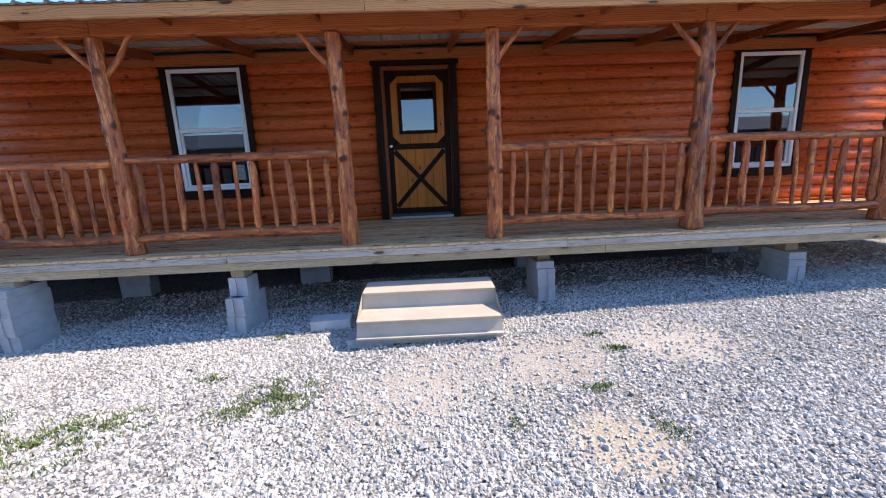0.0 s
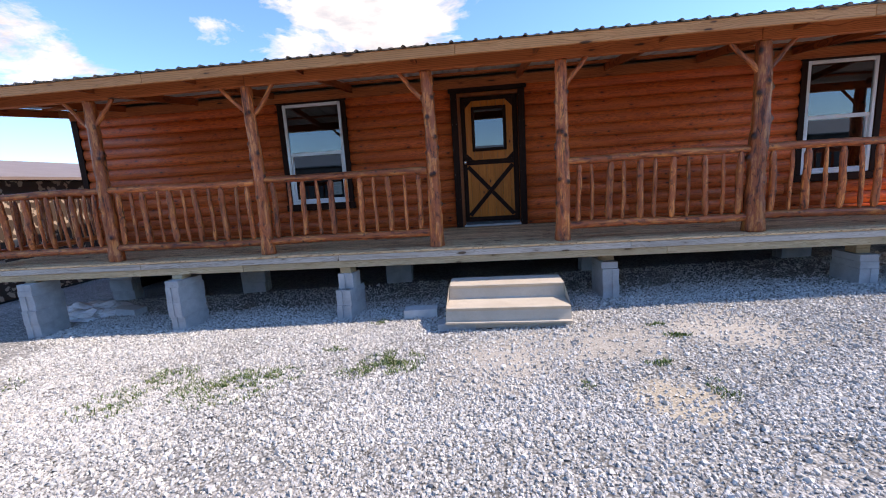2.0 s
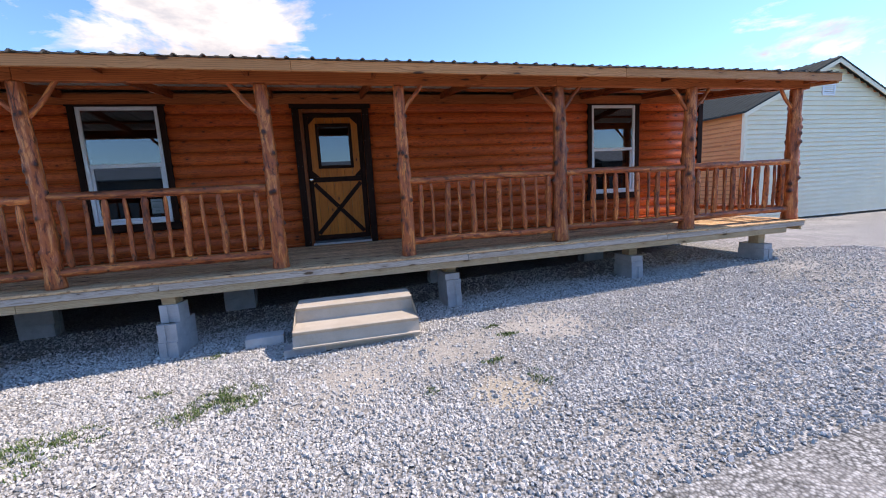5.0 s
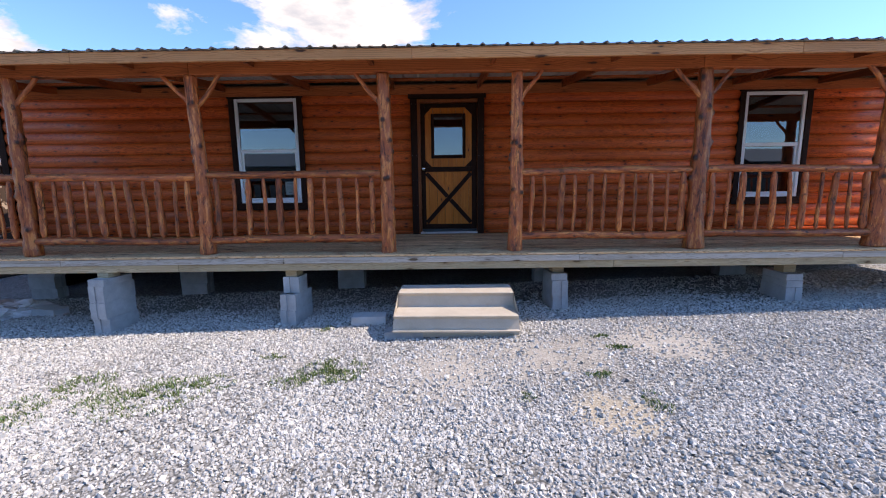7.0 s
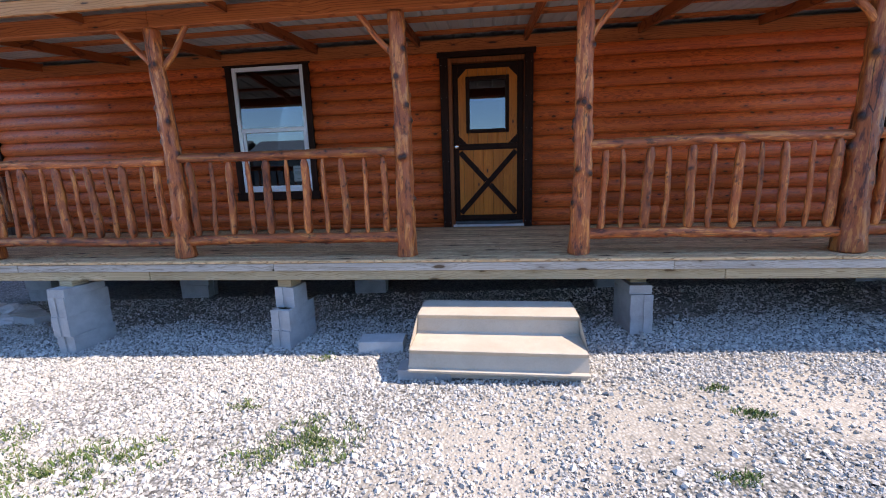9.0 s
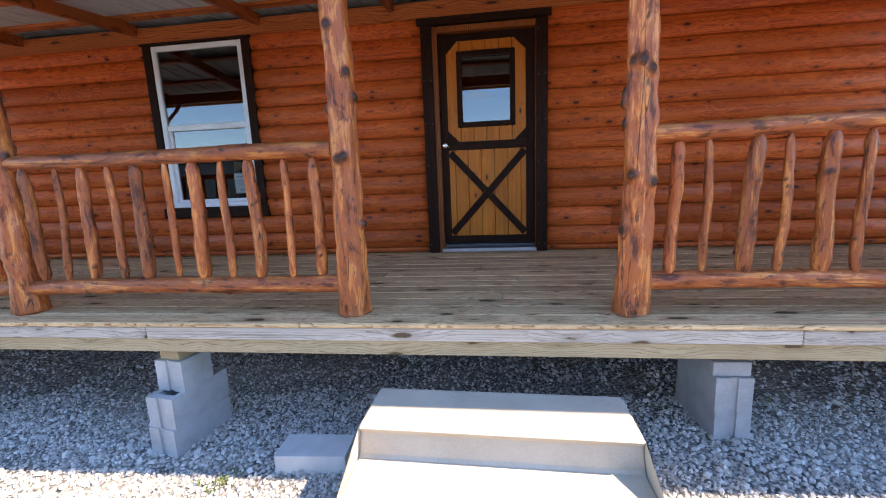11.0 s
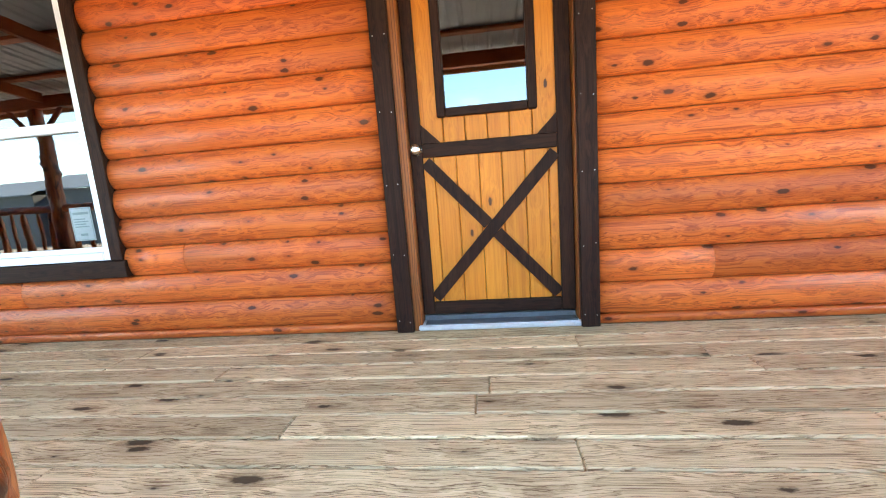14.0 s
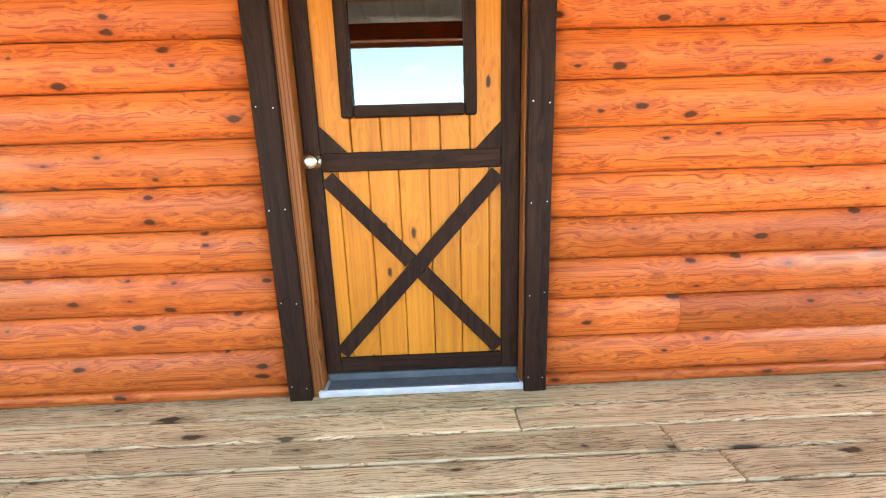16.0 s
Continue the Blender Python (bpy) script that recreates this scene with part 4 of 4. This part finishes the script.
def pier(x, y, rows, top_z=0.558, turn=0.0):
    """A dry stack that carries the skid: whole blocks, then a solid cap and a shim of wood."""
    base = new("block_pier")
    gz = ground_z(x) - 0.02
    base.matrix_basis = pose(x, y, gz, 0, 0, turn)
    tagged(base, "dry-stacked grey concrete block pier under the porch", "block pier", "block piers")
    z = 0.0
    rng = random.Random(int(x * 100) + int(y * 10))
    for me in rows:
        h = max(v.co.z for v in me.vertices)
        ob = new("block", me)
        ob.parent = base
        ob.matrix_basis = pose(rng.uniform(-0.008, 0.008), rng.uniform(-0.01, 0.01), z, 0, 0, rng.uniform(-2, 2))
        z += h + 0.001
    room = top_z - gz - z
    if room > 0.006:
        v, f = block_data(0.14, 0.16, room, 0.003)
        sh = new("shim", mesh_of("shim", [p + Vector((0, -0.02, z + room / 2)) for p in v], f, M_RIM))
        sh.parent = base
    return base


pier(-6.15, 4.07, (BLOCK, BLOCK, BLOCK, CAP, CAP), turn=4)
pier(-4.06, 4.05, (BLOCK, BLOCK, BLOCK, CAP), turn=-4)
pier(-1.90, 4.12, (BLOCK, BLOCK, HALF), turn=-8)
pier(1.27, 4.36, (BLOCK, BLOCK, CAP), turn=3)
pier(4.10, 4.35, (BLOCK, CAP, CAP), turn=-3)
pier(6.45, 4.25, (BLOCK, CAP), turn=2)
for x in (-6.5, -4.1, -1.6, 1.5, 4.4):
    pier(x, 5.72, (BLOCK, BLOCK) if x > -3 else (BLOCK, BLOCK, BLOCK), 0.498, 90)
    tagged(boxes("skid_beam", [(x - 0.05, x + 0.05, 5.66, 10.2, 0.50, 0.555)], M_RIM), "treated timber skid under the cabin floor", "skid beam", "skid beams")

# loose blocks on the gravel
loose = new("loose_block", LOOSE)
loose.matrix_basis = pose(-0.99, 3.90, ground_z(-1.0) - 0.005, 0, 0, 93)
tagged(loose, "loose solid grey concrete block lying on the gravel", "concrete block", "loose blocks")
scrap = new("loose_block", LOOSE)
scrap.matrix_basis = pose(-5.55, 4.75, ground_z(-5.6) - 0.01, 0, 0, 78)
tagged(scrap, "loose solid grey concrete block lying on the gravel", "concrete block", "loose blocks")


# ---- precast steps ----
def build_steps():
    steps = new("precast_steps")
    steps.location = (0.0, 3.6, ground_z(0) + 0.077)
    steps.rotation_euler = (0, 0, radians(-1.4))
    tagged(steps, "cream precast concrete steps with two treads on the gravel", "steps")
    # side outline: splayed risers, rounded noses, a lip at the foot
    def nose(y, z, r=0.018):
        return [(y - r + r * (1 - math.sin(a)), z - r + r * math.cos(a)) for a in (math.pi / 2, math.pi / 3, math.pi / 6, 0)]
    out = [(3.335, -0.09), (3.335, 0.0), (3.262, 0.0), (3.258, 0.022), (3.287, 0.032), (3.300, 0.165), (3.290, 0.180)] + nose(3.288, 0.222)[1:] + [(3.570, 0.226), (3.582, 0.245), (3.590, 0.375), (3.578, 0.390)] + nose(3.576, 0.432)[1:] + [(3.900, 0.436), (3.905, -0.09)]
    out = [(y - 3.6, z * 0.78) for y, z in out]
    n = len(out)
    vs, fs = [], []
    half = 0.612
    # the sides splay outwards towards the ground
    for s in (-1, 1):
        for y, z in out:
            vs.append((s * (half + 0.030 * (1 - max(z, 0.0) / 0.340)), y, z))
    for i in range(n):
        k = (i + 1) % n
        fs.append((i, k, n + k, n + i))
    fs += [tuple(range(n))[::-1], tuple(n + i for i in range(n))]
    bm = bmesh.new()
    bv = [bm.verts.new(v) for v in vs]
    for f in fs:
        bm.faces.new([bv[i] for i in f])
    bmesh.ops.recalc_face_normals(bm, faces=bm.faces[:])
    ends = [e for e in bm.edges if len(e.link_faces) == 2 and any(len(f.verts) > 6 for f in e.link_faces)]
    bmesh.ops.bevel(bm, geom=ends, offset=0.008, segments=2, affect="EDGES")
    me = bpy.data.meshes.new("treads")
    bm.to_mesh(me)
    bm.free()
    me.materials.append(M_STEP)
    ob = new("treads", me)
    ob.parent = steps
    # a slab propping the low side
    slab = box("prop_block", -0.74, -0.34, 3.34, 3.52, ground_z(-0.6) - 0.02, ground_z(-0.6) + 0.075, M_BLOCK, None)
    tagged(slab, "grey concrete block propping the low side of the steps", "concrete block", "loose blocks")


build_steps()


# ---- plastic sheet under the porch ----
def build_bag():
    bm = bmesh.new()
    bmesh.ops.create_icosphere(bm, subdivisions=4, radius=1.0)
    for v in bm.verts:
        k = 1 + 0.5 * noise.noise(v.co * 2.2) + 0.25 * abs(noise.noise(v.co * 6.0))
        v.co = Vector((v.co.x * 0.50 * k, v.co.y * 0.32 * k, max(-0.02, v.co.z * 0.16 * k)))
    me = bpy.data.meshes.new("plastic_sheet")
    bm.to_mesh(me)
    bm.free()
    me.materials.append(M_BAG)
    ob = new("plastic_sheet", me)
    ob.location = (-6.30, 4.80, ground_z(-6.3) + 0.02)
    tagged(ob, "crumpled pale plastic sheeting on the gravel under the porch", "plastic sheet")


build_bag()


# ---- weeds ----
def weed_patch(x, y, rx, ry, blades, seed, tall=0.05):
    rng = random.Random(seed)
    vs, fs = [], []
    for _ in range(blades):
        a, r = rng.uniform(0, 6.28), rng.random() ** 0.75
        bx, by = rx * r * math.cos(a), ry * r * math.sin(a)
        if noise.noise(Vector((bx * 7 + seed, by * 7, 0))) < -0.12:
            continue
        h = tall * rng.uniform(0.4, 1.2)
        t, w = rng.uniform(0, 6.28), rng.uniform(0.002, 0.005)
        lx, ly = rng.uniform(-1, 1) * h, rng.uniform(-1, 1) * h
        o = Vector((math.cos(t) * w, math.sin(t) * w, 0))
        b = Vector((bx, by, ground_z(x + bx) - ground_z(x)))
        m = b + Vector((lx * 0.4, ly * 0.4, h * 0.7))
        n0 = len(vs)
        vs += [b - o, b + o, m + o * 0.8, m - o * 0.8, b + Vector((lx, ly, h))]
        fs += [(n0, n0 + 1, n0 + 2, n0 + 3), (n0 + 3, n0 + 2, n0 + 4)]
    ob = new("weed_patch", mesh_of("weed_patch", vs, fs, M_GRASS))
    ob.location = (x, y, ground_z(x) + 0.005)
    tagged(ob, "low green weeds growing through the gravel", "weeds", "weed patches", "stuff")


for k, (x, y, rx, ry, n, h) in enumerate(((-2.45, 2.28, 0.34, 0.22, 900, 0.055), (-2.15, 2.45, 0.25, 0.12, 350, 0.05), (-3.15, 2.45, 0.20, 0.22, 420, 0.05), (-3.25, 2.05, 0.25, 0.16, 300, 0.05),
                                          (-1.08, 2.62, 0.22, 0.17, 650, 0.055), (-1.38, 2.50, 0.14, 0.12, 150, 0.045), (-1.72, 2.98, 0.10, 0.05, 120, 0.04), (-1.45, 3.72, 0.08, 0.06, 90, 0.04),
                                          (1.10, 2.42, 0.08, 0.05, 120, 0.04), (1.48, 2.95, 0.09, 0.06, 150, 0.045), (1.40, 3.22, 0.07, 0.04, 100, 0.04), (1.33, 1.98, 0.07, 0.10, 110, 0.04), (0.45, 2.1, 0.06, 0.05, 60, 0.04),
                                          (-6.2, 2.3, 0.5, 0.25, 500, 0.05), (-4.9, 2.4, 0.25, 0.15, 150, 0.045))):
    weed_patch(x, y, rx * 1.4, ry * 1.5, int(n * 1.9), 40 + k, h * 0.62)


# ---- neighbours ----
def left_neighbour():
    b = new("neighbour_shed")
    b.location = (-9.35, 5.3, ground_z(-9.35))
    tagged(b, "low brown shed with mottled leaf-patterned siding and tan roof", "shed")
    gz = ground_z(-10) - 0.02
    boxes("wall", [(-16.0, -9.35, 5.3, 13.0, gz + 0.08, 2.05)], M_CAMO, 0.0, b)
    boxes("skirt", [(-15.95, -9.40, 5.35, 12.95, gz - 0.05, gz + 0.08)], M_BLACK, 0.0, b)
    boxes("window_opening", [(-11.6, -9.62, 5.27, 5.298, 0.62, 1.22)], M_BLACK, 0.0, b)
    boxes("trim_board", [(-11.7, -9.56, 5.262, 5.298, 1.222, 1.262)], M_TANROOF, 0.0, b)
    prism("roof", [(-16.3, 2.06), (-12.7, 2.72), (-9.12, 2.06), (-9.12, 2.12), (-12.7, 2.79), (-16.3, 2.12)], 5.05, 13.2, "y", M_TANROOF, b)
    prism("gable", [(-15.9, 2.05), (-9.45, 2.05), (-12.7, 2.66)], 5.32, 12.9, "y", M_CAMO, b)


left_neighbour()


def right_neighbour():
    """A gabled cabin: cream lap siding on its end wall, orange siding on its long side."""
    b = new("neighbour_house")
    b.location = (13.25, 10.0, -0.24)
    tagged(b, "cream lap-sided gabled cabin with dark ribbed roof and orange side", "house")
    xa, xb, ya, yb = 13.25, 21.0, 10.0, 19.0
    zb, ze, zp = -0.16, 3.55, 5.25
    xm = (xa + xb) / 2
    prism("wall", [(xa + 0.03, zb), (xb - 0.03, zb), (xb - 0.03, ze), (xm, zp - 0.05), (xa + 0.03, ze)], ya + 0.05, yb, "y", M_ORANGE_SIDING, b)
    # lap siding courses on the gable end and the long side
    z, h = zb, 0.155
    vs, fs, vo, fo = [], [], [], []
    while z < zp - 0.12:
        t = 0.0 if z + h < ze else (z + h - ze) / (zp - ze) * (xm - xa)
        n0 = len(vs)
        vs += [(xa + t, ya - 0.008, z), (xb - t, ya - 0.008, z), (xb - t, ya + 0.046, z + h), (xa + t, ya + 0.046, z + h), (xa + t, ya + 0.048, z), (xb - t, ya + 0.048, z)]
        fs += [(n0, n0 + 1, n0 + 2, n0 + 3), (n0 + 4, n0 + 5, n0 + 1, n0)]
        if z + h < ze:
            n0 = len(vo)
            vo += [(xa + 0.002, ya, z), (xa + 0.002, yb, z), (xa + 0.026, yb, z + h), (xa + 0.026, ya, z + h), (xa + 0.028, ya, z), (xa + 0.028, yb, z)]
            fo += [(n0 + 3, n0 + 2, n0 + 1, n0), (n0, n0 + 1, n0 + 5, n0 + 4)]
        z += h
    for nm, v, f, mat in (("lap_siding", vs, fs, M_WHITE_SIDING), ("side_siding", vo, fo, M_ORANGE_SIDING)):
        ob = new(nm, mesh_of(nm, v, f, mat))
        ob.parent = b
        ob.location = -b.location
    boxes("corner_board", [(xa - 0.02, xa + 0.09, ya - 0.02, ya + 0.09, zb, ze)], M_WHITE_SIDING, 0.004, b)
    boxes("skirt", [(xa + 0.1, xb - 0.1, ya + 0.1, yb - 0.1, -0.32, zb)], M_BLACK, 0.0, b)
    s = (zp - ze) / (xm - xa)
    o = 0.25
    prism("roof", [(xa - o, ze - s * o + 0.06), (xm, zp + 0.06), (xb + o, ze - s * o + 0.06), (xb + o, ze - s * o), (xm, zp), (xa - o, ze - s * o)], ya - 0.2, yb + 0.2, "y", M_ROOF, b)
    y = ya - 0.15
    vs, fs = [], []
    while y < yb:
        n0 = len(vs)
        vs += [(xa - o, y, ze - s * o + 0.062), (xm, y, zp + 0.062), (xm, y + 0.03, zp + 0.09), (xa - o, y + 0.03, ze - s * o + 0.09), (xm, y + 0.06, zp + 0.062), (xa - o, y + 0.06, ze - s * o + 0.062)]
        fs += [(n0, n0 + 3, n0 + 2, n0 + 1), (n0 + 3, n0 + 5, n0 + 4, n0 + 2)]
        y += 0.25
    rb = new("roof_ribs", mesh_of("roof_ribs", vs, fs, M_ROOF))
    rb.parent = b
    rb.location = -b.location
    for p, q in (((xa - o, ze - s * o - 0.001), (xm, zp - 0.001)), ((xb + o, ze - s * o - 0.001), (xm, zp - 0.001))):
        prism("rake_board", [p, q, (q[0], q[1] - 0.14), (p[0], p[1] - 0.14)], ya - 0.19, ya - 0.16, "y", M_WHITE_SIDING, b)
    # gable vent with louvres
    vx, vz = xm - 0.17, 4.36
    boxes("vent_frame", [(vx - 0.30, vx - 0.24, ya - 0.02, ya + 0.02, vz - 0.32, vz + 0.32), (vx + 0.24, vx + 0.30, ya - 0.02, ya + 0.02, vz - 0.32, vz + 0.32), (vx - 0.24, vx + 0.24, ya - 0.02, ya + 0.02, vz + 0.26, vz + 0.32), (vx - 0.24, vx + 0.24, ya - 0.02, ya + 0.02, vz - 0.32, vz - 0.26)], M_VINYL, 0.0, b)
    boxes("louvre", [(vx - 0.24, vx + 0.24, ya - 0.012, ya + 0.0, vz - 0.25 + 0.07 * i, vz - 0.205 + 0.07 * i) for i in range(7)], M_VINYL, 0.0, b)


right_neighbour()


def shed_row():
    """Sale sheds across the yard, mirrored in the panes."""
    for x, w, h in ((-33.5, 11.0, 2.9), (-21.5, 11.0, 3.1), (-9.8, 10.5, 3.0), (1.5, 11.0, 2.8), (13.2, 11.0, 3.1), (25.0, 11.0, 2.9)):
        b = new("yard_shed")
        b.location = (x, -14.0, 0.0)
        tagged(b, "dark grey steel shed with a blue-grey roof across the yard", "shed", "yard sheds")
        boxes("wall", [(x - w / 2, x + w / 2, -17.0, -14.0, -0.4, h)], M_SHED, 0.0, b)
        prism("roof", [(-17.3, h), (-15.5, h + 0.9), (-13.7, h), (-13.7, h + 0.07), (-15.5, h + 0.98), (-17.3, h + 0.07)], x - w / 2 - 0.2, x + w / 2 + 0.2, "x", M_SHEDROOF, b)


shed_row()


def far_hills():
    vs, fs = [], []
    n = 60
    for i in range(n + 1):
        a = 2 * math.pi * i / n
        d = Vector((math.cos(a), math.sin(a), 0))
        h = 9 + 8 * noise.noise(d * 2.2 + Vector((4, 1, 0)))
        for r, z in ((260, -1), (330, h * 0.7), (420, h), (520, -1)):
            vs.append(d * r + Vector((0, 0, z)))
    for i in range(n):
        for j in range(3):
            fs.append((i * 4 + j, i * 4 + j + 1, i * 4 + j + 5, i * 4 + j + 4))
    m = mottled("far_fields", (0.10, 0.14, 0.04), (0.20, 0.23, 0.08), 0.02, 0.4, 0.9, 0.1, 0.1)
    tagged(new("backdrop", mesh_of("backdrop", vs, fs, m, True)), "far low green fields and hills", "hills", kind="structure")


far_hills()


# ---- log siding, course by course ----
JOINTS = {1: (2.11,), 2: (1.12,), 3: (-1.92, 2.16)}  # butt joints of the low courses by the door


def siding():
    rng = random.Random(31)
    holes = [(DOOR_X[0] + 0.002, DOOR_X[1] - 0.002, 0.0, 2.97)] + [(a - TRIM_W + 0.002, b + TRIM_W - 0.002, WIN_Z[0] - 0.10, 3.2) for a, b in WINDOWS]
    rows = [(DECK + 0.006, 0.803)] + [(0.804 + 0.181 * k, 0.804 + 0.181 * (k + 1) - 0.0015) for k in range(12)]
    for k, (z0, z1) in enumerate(rows):
        spans, x = [], X0 + 0.102
        for h0, h1, hz0, hz1 in sorted(holes):
            if hz0 < (z0 + z1) / 2 < hz1:
                spans.append((x, h0))
                x = h1
        spans.append((x, X1 - 0.102))
        h = z1 - z0
        prof = [(6.0, z0), (5.988, z0 + 0.001)]
        if h > 0.1:
            prof += [(5.988 - 0.036 * math.sin(math.pi * u) ** 0.62, z0 + h * u) for u in (0.02, 0.06, 0.14, 0.26, 0.40, 0.52, 0.66, 0.80, 0.90, 0.95, 0.98)]
        else:
            prof += [(5.965, z0 + 0.004), (5.962, z1 - 0.01), (5.972, z1 - 0.002)]
        prof += [(5.988, z1 - 0.001), (6.0, z1)]
        for a, b in spans:
            cuts = [a]
            cuts += [c for c in JOINTS.get(k, ()) if a < c < b]
            while b - cuts[-1] > 4.2:
                cuts.append(cuts[-1] + rng.uniform(1.6, 3.8))
            cuts.append(b)
            for p, q in zip(cuts, cuts[1:]):
                ob = prism("log_board", prof, p + 0.0012, q - 0.0012, "x", M_SIDING, wall_front)
                me = ob.data
                me.polygons.foreach_set("use_smooth", [len(f.vertices) == 4 for f in me.polygons])


siding()


# ---- deck boards ----
def deck_boards():
    rng = random.Random(17)
    y, w = DY0, 0.1385
    while y + w < 5.96:
        cuts = [DX0]
        x = DX0 + rng.uniform(1.2, 3.6)
        while x < DX1 - 0.6:
            cuts.append(x)
            x += rng.choice((2.44, 3.05, 3.66, 2.0))
        cuts.append(DX1)
        for a, b in zip(cuts, cuts[1:]):
            dz = rng.uniform(-0.0015, 0.0015)
            box("plank", a + 0.001, b - 0.001, y, y + w, 0.717, DECK + dz, M_DECK, deck, 0.008)
        y += w + 0.0085
    if 5.985 - y > 0.02:
        box("plank", DX0, DX1, y, 5.985, 0.717, DECK, M_DECK, deck, 0.004)


deck_boards()
